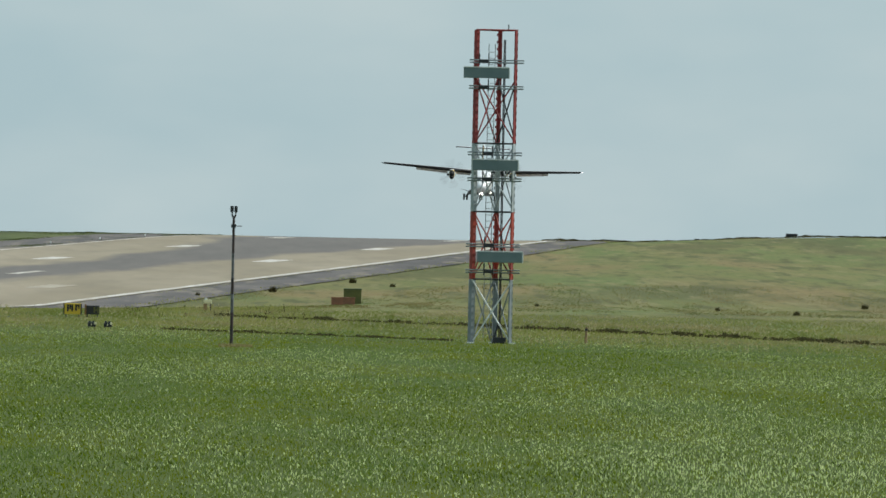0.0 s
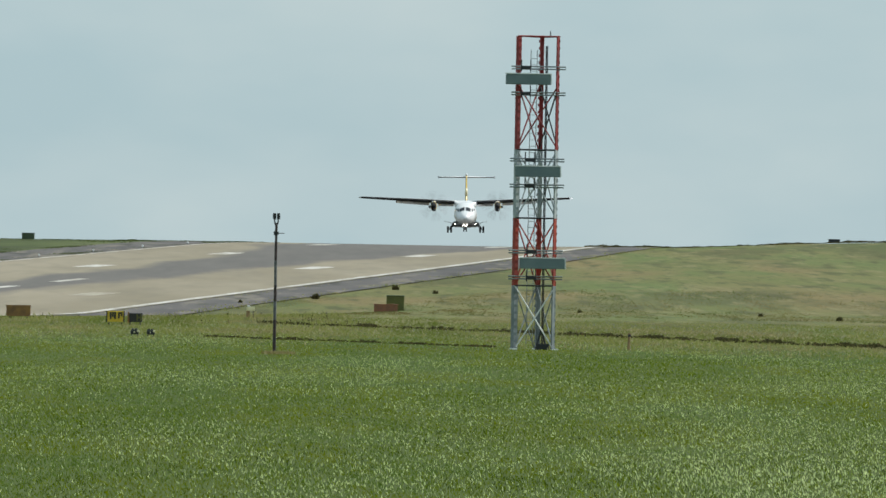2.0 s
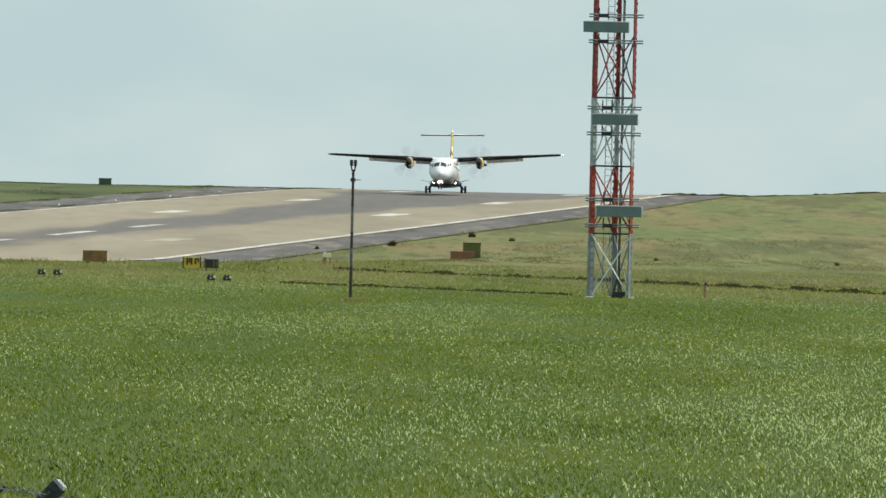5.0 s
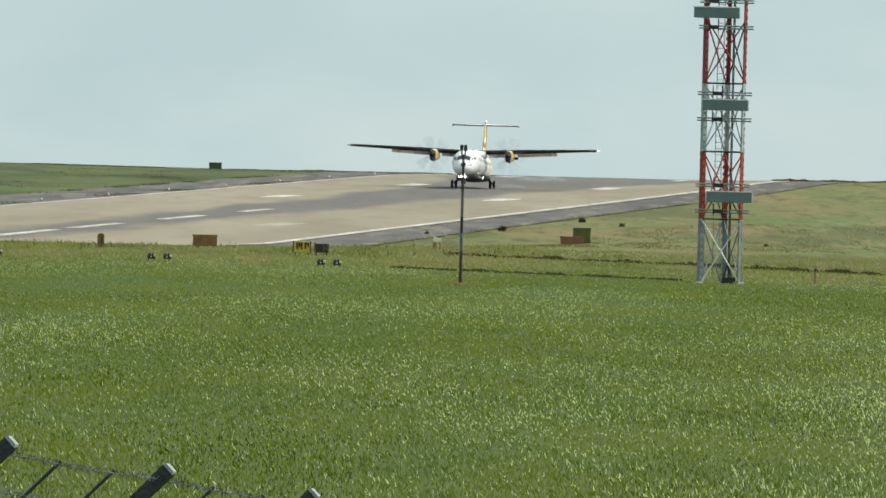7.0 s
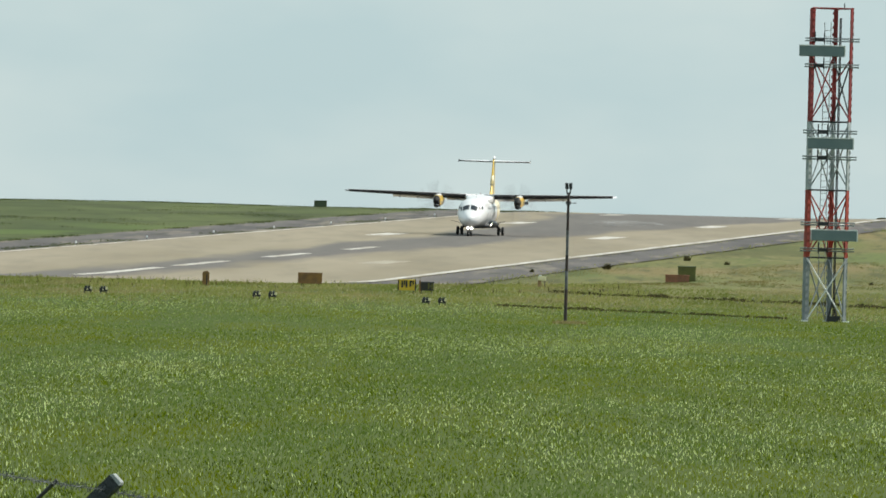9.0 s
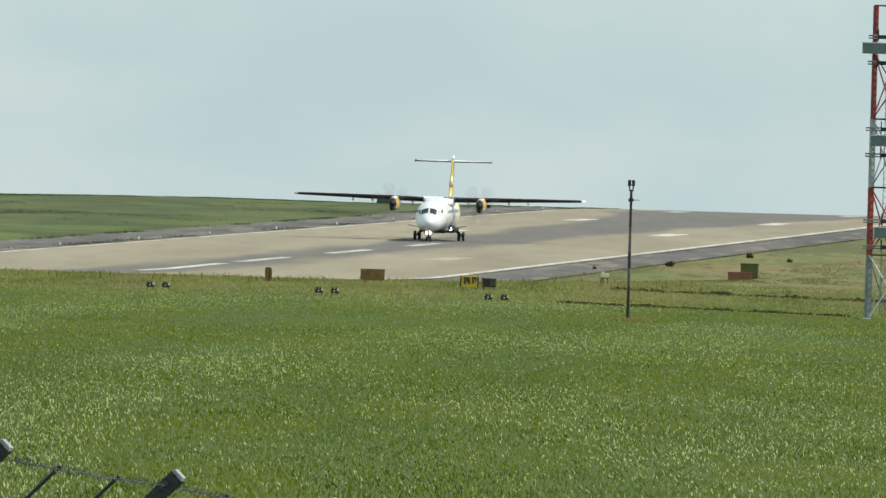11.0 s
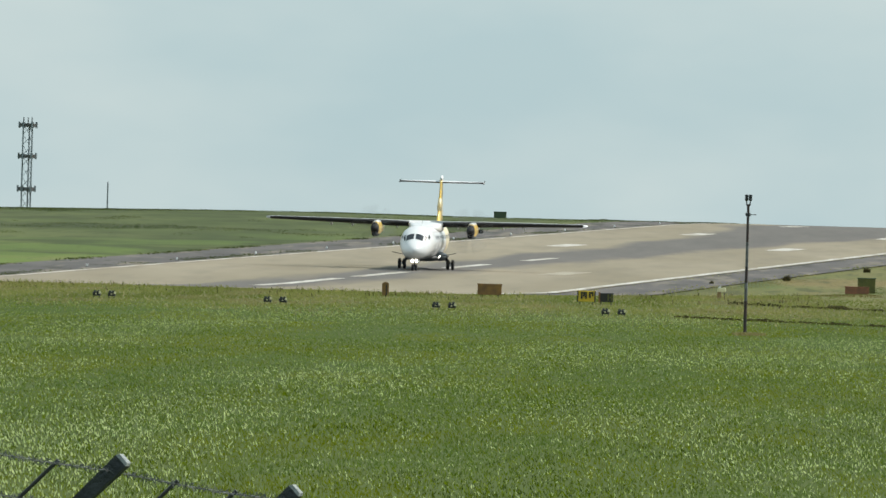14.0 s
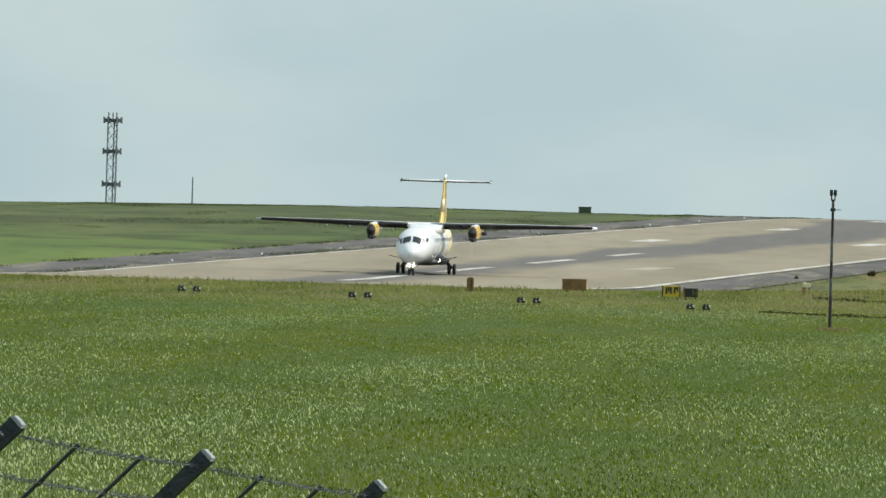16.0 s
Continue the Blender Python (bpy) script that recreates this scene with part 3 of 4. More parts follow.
def edge_lamp(q, y):
    x = middle(y) + q / COS
    ob = thing("runway_edge_light", pose(x, y, zt(x, y) - 0.0), "white runway edge light on the shoulder", "airfield light", "runway edge lights")
    part("base", rod((0, 0, -0.03), (0, 0, 0.06), 0.14, sides=10), POLEGREY, ob)
    part("dome", rod((0, 0, 0.06), (0, 0, 0.27), 0.10, 0.07, sides=10), CASING, ob)


for y in (1012, 1062, 1110, 1157, 1205, 1252, 1300, 1349, 1397, 1444):
    edge_lamp(-23.4, y)


def far_mast():
    y = 2600.0
    x = math.tan(radians(-3.249)) * y
    base = EYE + 20 / 22000 * y
    ob = thing("telecom_mast", pose(x, y, zt(x, y)), "distant grey lattice mast with three platforms", "mast")
    top = base + 158 / 22000 * y - zt(x, y)
    legs = [(-0.95, -0.7), (0.95, -0.7), (0.25, 1.0)]
    for lx, ly in legs:
        part("leg", rod((lx, ly, -0.2), (lx, ly, top - 1.2), 0.17, sides=6), FARSTEEL, ob)
    z = 0.5
    while z < top - 3:
        for i in range(3):
            a, b = legs[i], legs[(i + 1) % 3]
            part("brace", rod((*a, z), (*b, z + 2.2), 0.06, sides=4), FARSTEEL, ob)
        z += 2.2
    for el in (52, 110, 165):
        h = EYE + (el + 0) / 22000 * y - zt(x, y)
        deck = part("platform", rod((0, 0, h), (0, 0, h + 0.75), 1.75, 1.85, sides=10), POLEGREY, ob)
        for k in range(6):
            a = k * math.pi / 3
            part("dish", rod((1.8 * math.cos(a), 1.8 * math.sin(a), h - 0.2), (1.8 * math.cos(a), 1.8 * math.sin(a), h + 1.1), 0.24, sides=6), FARSTEEL, deck)
    for dx in (-0.9, 0.0, 0.8):
        part("aerial", rod((dx, 0, top - 1.3), (dx, 0, top + 0.5), 0.13, sides=6), BLACK, ob)
    x = math.tan(radians(-2.874)) * y
    ob = thing("slender_pole", pose(x, y, zt(x, y)), "distant slender steel pole on the skyline", "pole")
    h = EYE + 68 / 22000 * y - zt(x, y)
    part("shaft", rod((0, 0, -0.2), (0, 0, h), 0.20, 0.15, sides=6), FARSTEEL, ob)
    part("tip", rod((0, 0, h), (0, 0, h + 0.5), 0.10, sides=6), BLACK, ob)


far_mast()


# ---- perimeter fence: cranked concrete posts, thin droppers, barbed wire ----
def fence():
    ob = thing("perimeter_fence", Matrix.Identity(4), "airfield fence of cranked concrete posts with barbed wire", "fence")
    start, step = Vector((-3.625, 57.0, 3.245)), Vector((0.738, 2.85, -0.182))
    out = Vector((0.968, -0.25, 0)).normalized()
    arm = (out * 0.72 + Vector((0, 0, 0.70))).normalized()

    def tip(k):
        return start + step * k

    post_mesh = cap_mesh = None
    lay = Vector((step.x, step.y, 0)).normalized()
    m = Matrix((out, lay, Vector((0, 0, 1)))).transposed().to_4x4()
    for k in range(-2, 8):
        p = tip(k)
        if post_mesh is None:
            bm = bmesh.new()
            w = 0.037
            bend = -arm * 0.62
            side = lay * w
            across = arm.cross(lay).normalized() * w
            level = out * w
            loft([[Vector((0, 0, -3.4)) + bend + a * level + b * side for a, b in ((-1, -1), (1, -1), (1, 1), (-1, 1))],
                  [bend + a * level * 1.05 + b * side for a, b in ((-1, -1), (1, -1), (1, 1), (-1, 1))],
                  [-a * across + b * side - arm * 0.012 for a, b in ((-1, -1), (1, -1), (1, 1), (-1, 1))]], bm)
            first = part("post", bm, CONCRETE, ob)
            bm = bmesh.new()
            loft([[-a * across * 0.98 + b * side * 0.98 - arm * 0.012 for a, b in ((-1, -1), (1, -1), (1, 1), (-1, 1))],
                  [-a * across * 0.8 + b * side * 0.8 + arm * 0.004 for a, b in ((-1, -1), (1, -1), (1, 1), (-1, 1))]], bm)
            cap = part("post_cap", bm, CONCRETE_TOP, first, "post top painted pale as sunlit")
            post_mesh, cap_mesh = first.data, cap.data
        else:
            first = new("post", post_mesh)
            first.parent = ob
            cap = new("post_cap", cap_mesh)
            cap.parent = first
            cap["label"] = "post top painted pale as sunlit"
        first.location = p
    bm = rod(-arm * 0.75, arm * 0.0, 0.010, sides=6)
    dropper = None
    for k in range(-2, 7):
        for part_way in (0.36, 0.70):
            p = tip(k + part_way) - arm * 0.075
            if dropper is None:
                piece = part("dropper", bm, BLACK, ob, "thin steel dropper")
                dropper = piece.data
            else:
                piece = new("dropper", dropper)
                piece.parent = ob
            piece.location = p
    rng = random.Random(4)
    for down in (0.085, 0.33, 0.56):
        bm = bmesh.new()
        for strand in (0, 1):
            pts = []
            for i in range(0, 541):
                s = -2 + 9 * i / 540
                frac = s - math.floor(s)
                sag = 0.012 * math.sin(math.pi * frac)
                a = i * 1.05 + strand * math.pi
                pts.append(tip(s) - arm * (down + 0.0) - Vector((0, 0, sag)) + Vector((0.0038 * math.cos(a), 0, 0.0038 * math.sin(a))))
            rings = []
            for q in pts:
                rings.append([q + Vector((0.0024 * math.cos(b), 0, 0.0024 * math.sin(b))) for b in (0, 2.1, 4.2)])
            loft(rings, bm)
        for i in range(380):
            s = -2 + 9 * (i + rng.uniform(-0.2, 0.2)) / 380
            q = tip(s) - arm * down - Vector((0, 0, 0.012 * math.sin(math.pi * (s - math.floor(s)))))
            for k in range(2):
                d = Vector((rng.uniform(-1, 1), rng.uniform(-0.4, 0.4), rng.uniform(-1, 1))).normalized() * 0.024
                rod(q - d, q + d, 0.0024, sides=3, bm=bm)
        part("barbed_wire", bm, WIRE, ob, "twisted barbed wire strand")
    return ob


fence()


# ---- grass that stands up: blades and tufts as real geometry ----
def blades(name, xs, ys, heights, widths, leans, material, label, lift=0.0):
    n = len(xs)
    rng = np.random.default_rng(7)
    z = ground_z(xs, ys) - 0.01
    turn = rng.uniform(-0.6, 0.6, n)
    ux, uy = np.cos(turn) * widths / 2, np.sin(turn) * widths / 2
    lx, ly = leans * rng.normal(0.25, 1.0, n) * heights, leans * rng.normal(0, 1.0, n) * heights
    a = np.stack([xs - ux, ys - uy, z], -1)
    b = np.stack([xs + ux, ys + uy, z], -1)
    c = np.stack([xs + ux * 0.8 + lx * 0.4, ys + uy * 0.8 + ly * 0.4, z + heights * 0.6], -1)
    d = np.stack([xs + lx, ys + ly, z + heights], -1)
    verts = np.stack([a, b, c, d], 1).reshape(-1, 3)
    i = np.arange(n)[:, None] * 4
    faces = (i + np.array([0, 1, 2, 3])[None]).astype(np.int32)
    mesh = bpy.data.meshes.new(name)
    mesh.vertices.add(n * 4)
    mesh.loops.add(n * 4)
    mesh.polygons.add(n)
    mesh.vertices.foreach_set("co", verts.ravel())
    mesh.loops.foreach_set("vertex_index", faces.ravel())
    mesh.polygons.foreach_set("loop_start", np.arange(n, dtype=np.int32) * 4)
    mesh.update(calc_edges=True)
    mesh.materials.append(material)
    ob = new(name, mesh)
    return tagged(ob, label, "grass", kind="stuff")


def blade_material(name, dark, light, pale, share, patch=0.05, tones=(), tone_scale=0.03):
    """Leaf blades: each its own green, some pale (painted glints on the lawns), in drifts and patches of other tones.
    """
    mat, bsdf, links, noise_at, span, calc, mix, axis, relief = ground_nodes(name, 0.45)
    bsdf.inputs["Specular IOR Level"].default_value = 0.15
    nodes = mat.node_tree.nodes
    own = nodes.new("ShaderNodeNewGeometry").outputs["Random Per Island"]
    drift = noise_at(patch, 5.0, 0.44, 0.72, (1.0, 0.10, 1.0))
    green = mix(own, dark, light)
    # tone patches also carry the shading of uneven grass and ground
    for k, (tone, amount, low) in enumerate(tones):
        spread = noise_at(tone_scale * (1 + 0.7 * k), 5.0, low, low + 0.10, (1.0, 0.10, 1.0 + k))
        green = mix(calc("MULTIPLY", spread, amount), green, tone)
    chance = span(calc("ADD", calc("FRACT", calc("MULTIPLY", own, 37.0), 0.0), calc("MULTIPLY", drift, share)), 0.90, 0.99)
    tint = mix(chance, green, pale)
    links.new(tint, bsdf.inputs["Base Color"])
    through_leaf, both = nodes.new("ShaderNodeBsdfTranslucent"), nodes.new("ShaderNodeMixShader")
    both.inputs["Fac"].default_value = 0.5
    links.new(tint, through_leaf.inputs["Color"])
    links.new(bsdf.outputs["BSDF"], both.inputs[1])
    links.new(through_leaf.outputs["BSDF"], both.inputs[2])
    links.new(both.outputs["Shader"], nodes["Material Output"].inputs["Surface"])
    return mat


# the pale colour of both lawns paints sun glints on single blades
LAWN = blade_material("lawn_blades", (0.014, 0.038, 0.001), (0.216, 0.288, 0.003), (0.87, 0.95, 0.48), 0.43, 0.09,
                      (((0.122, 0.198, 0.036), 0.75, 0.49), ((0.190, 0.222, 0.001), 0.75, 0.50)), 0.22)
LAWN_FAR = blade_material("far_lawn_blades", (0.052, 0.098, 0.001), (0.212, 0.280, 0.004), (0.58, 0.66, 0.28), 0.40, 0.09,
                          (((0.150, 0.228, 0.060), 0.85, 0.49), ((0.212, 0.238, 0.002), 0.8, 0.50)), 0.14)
HAY = blade_material("dry_grass_blades", (0.150, 0.150, 0.050), (0.225, 0.210, 0.074), (0.30, 0.27, 0.13), 0.05, 0.03,
                     (((0.21, 0.16, 0.068), 0.8, 0.50), ((0.12, 0.155, 0.046), 0.8, 0.49)), 0.09)
MEADOW = blade_material("meadow_blades", (0.205, 0.238, 0.054), (0.330, 0.330, 0.112), (0.44, 0.40, 0.21), 0.15, 0.05,
                        (((0.150, 0.190, 0.036), 0.75, 0.50), ((0.33, 0.28, 0.14), 0.7, 0.52)), 0.12)
SCRUB = blade_material("scrub_blades", (0.045, 0.066, 0.018), (0.080, 0.108, 0.030), (0.15, 0.16, 0.06), 0.1, 0.02)
STRAW = blade_material("straw_blades", (0.23, 0.20, 0.08), (0.34, 0.29, 0.13), (0.44, 0.38, 0.2), 0.1, 0.02)
WEED = blade_material("dark_weeds", (0.040, 0.042, 0.018), (0.085, 0.075, 0.032), (0.15, 0.11, 0.05), 0.1)

rng = np.random.default_rng(3)


def scatter(count, y0, y1, az0=-3.95, az1=3.3, power=1.0):
    u = rng.uniform(0, 1, count)
    ys = y0 + (y1 - y0) * u ** power
    return np.tan(np.radians(rng.uniform(az0, az1, count))) * ys, ys


def rolling(xs, ys, scale):
    return np.array([noise.noise((x * scale, y * scale * 0.6, 0)) for x, y in zip(xs, ys)])


xs, ys = scatter(230000, 140, 460, power=1.1)
keep = rng.uniform(0, 1, len(xs)) < np.clip((470 - ys) / 260, 0, 1)
xs, ys = xs[keep], ys[keep]
size = rng.uniform(0.5, 1.3, len(xs))
heights = (0.030 + 0.040 * size) * (1 + 0.3 * rolling(xs, ys, 0.05))
blades("mown_grass", xs, ys, heights, (0.006 + 0.009 * size) * (0.55 + ys / 400), 0.40, LAWN, "short green grass with glints painted as pale blades on the field")
xs, ys = scatter(330000, 200, 735, power=1.15)
keep = (ys + np.clip((xs - 8) / 28, 0, 1) * 60 < 660 + 38 * rng.normal(0, 1, len(xs)) + 30 * rolling(xs, ys, 0.12)) & (rng.uniform(0, 1, len(xs)) < np.clip((ys - 190) / 200, 0, 1))
xs, ys = xs[keep], ys[keep]
size = rng.uniform(0.5, 1.3, len(xs))
heights = (0.030 + 0.035 * size) * (1 + 0.3 * rolling(xs, ys, 0.04))
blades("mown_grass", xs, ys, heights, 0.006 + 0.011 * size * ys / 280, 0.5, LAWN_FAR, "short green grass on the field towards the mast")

xs, ys = scatter(120000, 560, 845)
keep = ys + np.clip((xs - 8) / 28, 0, 1) * 60 > 655 + 38 * rng.normal(0, 1, len(xs)) + 30 * rolling(xs, ys, 0.12)
xs, ys = xs[keep], ys[keep]
n = len(xs)
blades("long_grass", xs, ys, rng.uniform(0.04, 0.16, n) * np.where(xs > 6, np.clip((848 - ys) / 110, 0.1, 1), 1), rng.uniform(0.03, 0.08, n), 0.5, MEADOW, "long dry grass before the runway")
xs, ys = scatter(60000, 838, 1060, -2.2, 3.4)
q = (xs - middle(ys)) * COS
ragged = np.array([noise.noise((y * 0.06, 7.7, 0)) * 2.2 + noise.noise((y * 0.4, 1.7, 0)) * 1.2 for y in ys])
tufts = np.array([noise.noise((x * 0.35, y * 0.02, 5.5)) + 0.6 * noise.noise((x * 1.3, y * 0.06, 2.5)) for x, y in zip(xs, ys)])
keep = (q > 28.4 + ragged + rng.exponential(0.7, len(q))) & (tufts > 0.25 * rng.normal(0, 1, len(tufts)))
xs, ys = xs[keep], ys[keep]
n = len(xs)
blades("dry_bank_grass", xs, ys, rng.uniform(0.03, 0.10, n), rng.uniform(0.03, 0.07, n), 0.6, HAY, "dry yellow-green grass over the bank")


# low scrub in drifts over the top of the rise beyond the runway
ys = rng.uniform(1210, 1540, 110000)
q = -32.5 - 120 * rng.uniform(0, 1, len(ys))
xs = middle(ys) + q / COS
drifts = np.array([noise.noise((x * 0.045, y * 0.016, 4.0)) + 0.5 * noise.noise((x * 0.2, y * 0.04, 1.0)) + (y - 1420) * 0.0008 for x, y in zip(xs, ys)])
keep = drifts > 0.16 + 0.16 * rng.uniform(-1, 1, len(drifts))
xs, ys, n = xs[keep], ys[keep], int(keep.sum())
blades("hill_scrub", xs, ys, rng.uniform(0.04, 0.15, n), rng.uniform(0.03, 0.09, n), 0.5, SCRUB, "dark rough scrub in drifts on the rise")
# weeds in the joints of the runway shoulders
for q0, spread, count, tall in ((-23.2, 0.8, 7000, 0.12), (-30.8, 0.5, 5000, 0.18), (22.6, 0.3, 900, 0.08), (28.2, 0.8, 3000, 0.12)):
    ys = rng.uniform(880, 1480, count)
    keep = np.array([noise.noise((y * 0.045, q0, 0)) + 0.6 * noise.noise((y * 0.3, q0, 3.0)) for y in ys]) > 0.08
    ys = ys[keep]
    q = q0 + rng.normal(0, spread, len(ys))
    n = len(ys)
    blades("shoulder_weeds", middle(ys) + q / COS, ys, rng.uniform(0.3, 1.0, n) * tall, rng.uniform(0.04, 0.12, n), 0.5, SCRUB if q0 < 0 else MEADOW, "weeds in the cracks of the runway shoulder")


def weed_line(az0, el0, az1, el1, count, spread, tall, label):
    """A ragged line of dark weeds along an old ditch."""
    k = rng.uniform(0, 1, count)
    az, el = az0 + (az1 - az0) * k, el0 + (el1 - el0) * k
    y = (EYE - 0.12) * 22000 / -el
    y = y + rng.normal(0, spread, count)
    x = np.tan(np.radians(az)) * y
    patch = np.array([0.7 * noise.noise((a * 9, 3.1, el0)) + 0.6 * noise.noise((a * 55, 1.1, el0)) for a in az])
    h = rng.uniform(0.3, 1.0, count) * tall * np.clip(0.60 + 1.1 * patch, 0.28, 1.5)
    blades("weeds", x, y, h, rng.uniform(0.04, 0.12, count), 0.4, WEED, label)


weed_line(0.0, -121, 1.30, -127, 5000, 2.0, 0.22, "dark weeds along an old ditch")
weed_line(1.20, -127, 3.30, -143, 9000, 2.0, 0.30, "dark weeds along an old ditch")
weed_line(-0.25, -140, 1.10, -148, 7000, 1.2, 0.15, "dark weeds along a mown edge")

# rough dark growth along the skyline
for az0, az1, y, tall, count in ((1.50, 3.35, 1500, 0.30, 7000), (-1.0, 0.12, 1512, 0.16, 3500), (-3.9, -1.0, 1500, 0.09, 4000)):
    ys = y + rng.normal(0, 5, count)
    az = rng.uniform(az0, az1, count)
    lumps = np.array([0.7 + 0.9 * noise.noise((a * 6, y, 0)) + 0.4 * noise.noise((a * 30, y, 2)) for a in az])
    blades("skyline_scrub", np.tan(np.radians(az)) * ys, ys, rng.uniform(0.3, 1.0, count) * tall * np.clip(lumps, 0.15, 1.5), rng.uniform(0.08, 0.2, count), 0.4, SCRUB if az0 < 0 else WEED,
           "dark rough growth along the skyline")

# tall stems standing out of the long grass
xs, ys = scatter(9000, 720, 835, -3.9, 0.5)
keep = np.array([noise.noise((x * 0.22, y * 0.03, 2.2)) + 0.5 * noise.noise((x * 1.1, y * 0.05, 4.2)) for x, y in zip(xs, ys)]) > 0.10
xs, ys = xs[keep], ys[keep]
n = len(xs)
tall = rng.uniform(0.10, 0.42, n)
brown = rng.uniform(0, 1, n) < 0.2
for material, pick, label in ((WEED, brown, "dark dry stalks standing in the grass"), (MEADOW, ~brown, "pale long stalks standing in the grass")):
    blades("seed_stalks", xs[pick], ys[pick], tall[pick], 0.02 + 0.03 * (tall[pick] < 0.3), 0.25, material, label)


def bush(az, y, r, label="small dark bush on the shoulder"):
    x, y, z = at_bearing(az, y)
    n = int(700 * r)
    a, rad = rng.uniform(0, 6.283, n), r * np.sqrt(rng.uniform(0, 1, n))
    blades("bush", x + rad * np.cos(a), y + rad * np.sin(a), 1.7 * r * rng.uniform(0.3, 1.1, n) * (1.15 - (rad / r) ** 2 * 0.7), rng.uniform(0.05, 0.1, n), 0.4, WEED, label)


for az, y, r in ((0.265, 1042, 0.30), (-0.081, 1017, 0.16), (0.633, 1103, 0.28), (0.816, 1063, 0.22), (2.318, 897, 0.16), (2.682, 858, 0.20), (2.994, 953, 0.24), (1.484, 909, 0.14)):
    bush(az, y, r)

# bleached grass round the pole's foot
n = 520
a, rad = rng.uniform(0, 6.283, n), np.sqrt(rng.uniform(0, 1, n))
px, py = at_bearing(0.10, 544)[0] + 0.75 * rad * np.cos(a), 544 + 2 * rad * np.sin(a)
blades("bleached_grass", px, py, rng.uniform(0.06, 0.20, n), rng.uniform(0.03, 0.05, n), 0.5, STRAW, "bleached straw-coloured grass round the foot of the pole")


# ---- the twin turboprop airliner: nose along -y, origin on the ground between the main wheels ----
NOSE = -12.6


def aircraft():
    ob = thing("turboprop_airliner", Matrix.Identity(4), "white twin-turboprop airliner with yellow tail and engine nacelles", "aircraft")
    # fuselage: station from the nose, half width, half height, centre height
    stations = [(0.0, 0.06, 0.06, 1.68), (0.12, 0.27, 0.23, 1.68), (0.35, 0.48, 0.41, 1.69), (0.7, 0.72, 0.6, 1.72), (1.25, 0.99, 0.83, 1.8), (1.6, 1.1, 0.97, 1.89),
                (2.0, 1.2, 1.11, 2.01), (2.5, 1.3, 1.24, 2.14), (3.0, 1.37, 1.34, 2.25), (3.6, 1.41, 1.41, 2.32), (4.4, 1.43, 1.43, 2.34), (10.0, 1.43, 1.43, 2.34),
                (17.0, 1.43, 1.43, 2.34), (19.5, 1.3, 1.27, 2.56), (22.0, 0.98, 0.96, 2.86), (24.5, 0.58, 0.6, 3.18), (26.3, 0.28, 0.34, 3.38), (27.1, 0.08, 0.1, 3.48)]
    rings = [oval(0, NOSE + s, z, w, h, 32, 2.15) for s, w, h, z in stations]
    body = part("fuselage", loft(rings), WHITE_PAINT, ob, smooth=True)

    def skin(s, a, lift=0.012):
        """A point on the fuselage skin at station s and angle a (degrees; 0 is +x, 90 is up)."""
        for (s0, w0, h0, z0), (s1, w1, h1, z1) in zip(stations, stations[1:]):
            if s0 <= s <= s1:
                k = (s - s0) / (s1 - s0)
                w, h, z = w0 + (w1 - w0) * k + lift, h0 + (h1 - h0) * k + lift, z0 + (z1 - z0) * k
                c, t = math.cos(radians(a)), math.sin(radians(a))
                return Vector((w * math.copysign(abs(c) ** (2 / 2.15), c), NOSE + s, z + h * math.copysign(abs(t) ** (2 / 2.15), t)))

    def skin_patch(s0, s1, a0, a1, a2, a3, lift=0.014, cuts=5):
        """Patch of skin whose front edge spans a0..a1 and back edge a2..a3."""
        bm = bmesh.new()
        grid = []
        for i in range(cuts + 1):
            u = i / cuts
            row = []
            for j in range(cuts + 1):
                v = j / cuts
                lo, hi = a0 + (a2 - a0) * u, a1 + (a3 - a1) * u
                row.append(bm.verts.new(skin(s0 + (s1 - s0) * u, lo + (hi - lo) * v, lift)))
            grid.append(row)
        for i in range(cuts):
            for j in range(cuts):
                bm.faces.new((grid[i][j], grid[i + 1][j], grid[i + 1][j + 1], grid[i][j + 1]))
        return bm

    # cockpit glazing
    for sgn in (1, -1):
        def ang(a):
            return a if sgn > 0 else 180 - a
        part("windscreen", skin_patch(1.28, 1.92, ang(86), ang(50), ang(87), ang(55), 0.03), GLASS, body, "dark windscreen pane", True)
        part("windscreen", skin_patch(1.50, 2.12, ang(46), ang(37), ang(50), ang(38), 0.035), GLASS, body, "dark side pane", True)
        part("windscreen", skin_patch(2.20, 2.72, ang(35), ang(26), ang(39), ang(28), 0.035), GLASS, body, "dark side pane", True)
        part("aft_livery", skin_patch(15.2, 21.4, ang(-50), ang(70), ang(-62), ang(78), 0.008, 12), PALEYELLOW, body, "cream-yellow rear fuselage", True)
        for k in range(22):
            s = 5.6 + 0.72 * k
            if 5.0 < s < 19.8 and not 12.9 < s < 13.2:
                part("cabin_window", skin_patch(s, s + 0.24, ang(22), ang(9), ang(22), ang(9), 0.012, 2), GLASS, body)
        part("livery_panel", skin_patch(4.3, 11.5, ang(-6), ang(-62), ang(14), ang(-64), 0.008, 12), GREY_PAINT, body, "grey livery patch", True)
    # dark band paints the shade on the underside of the white fuselage
    part("belly_band", skin_patch(1.0, 8.2, -128, -52, -135, -45, 0.009, 12), BELLY, body, "belly darkened as in shade", True)
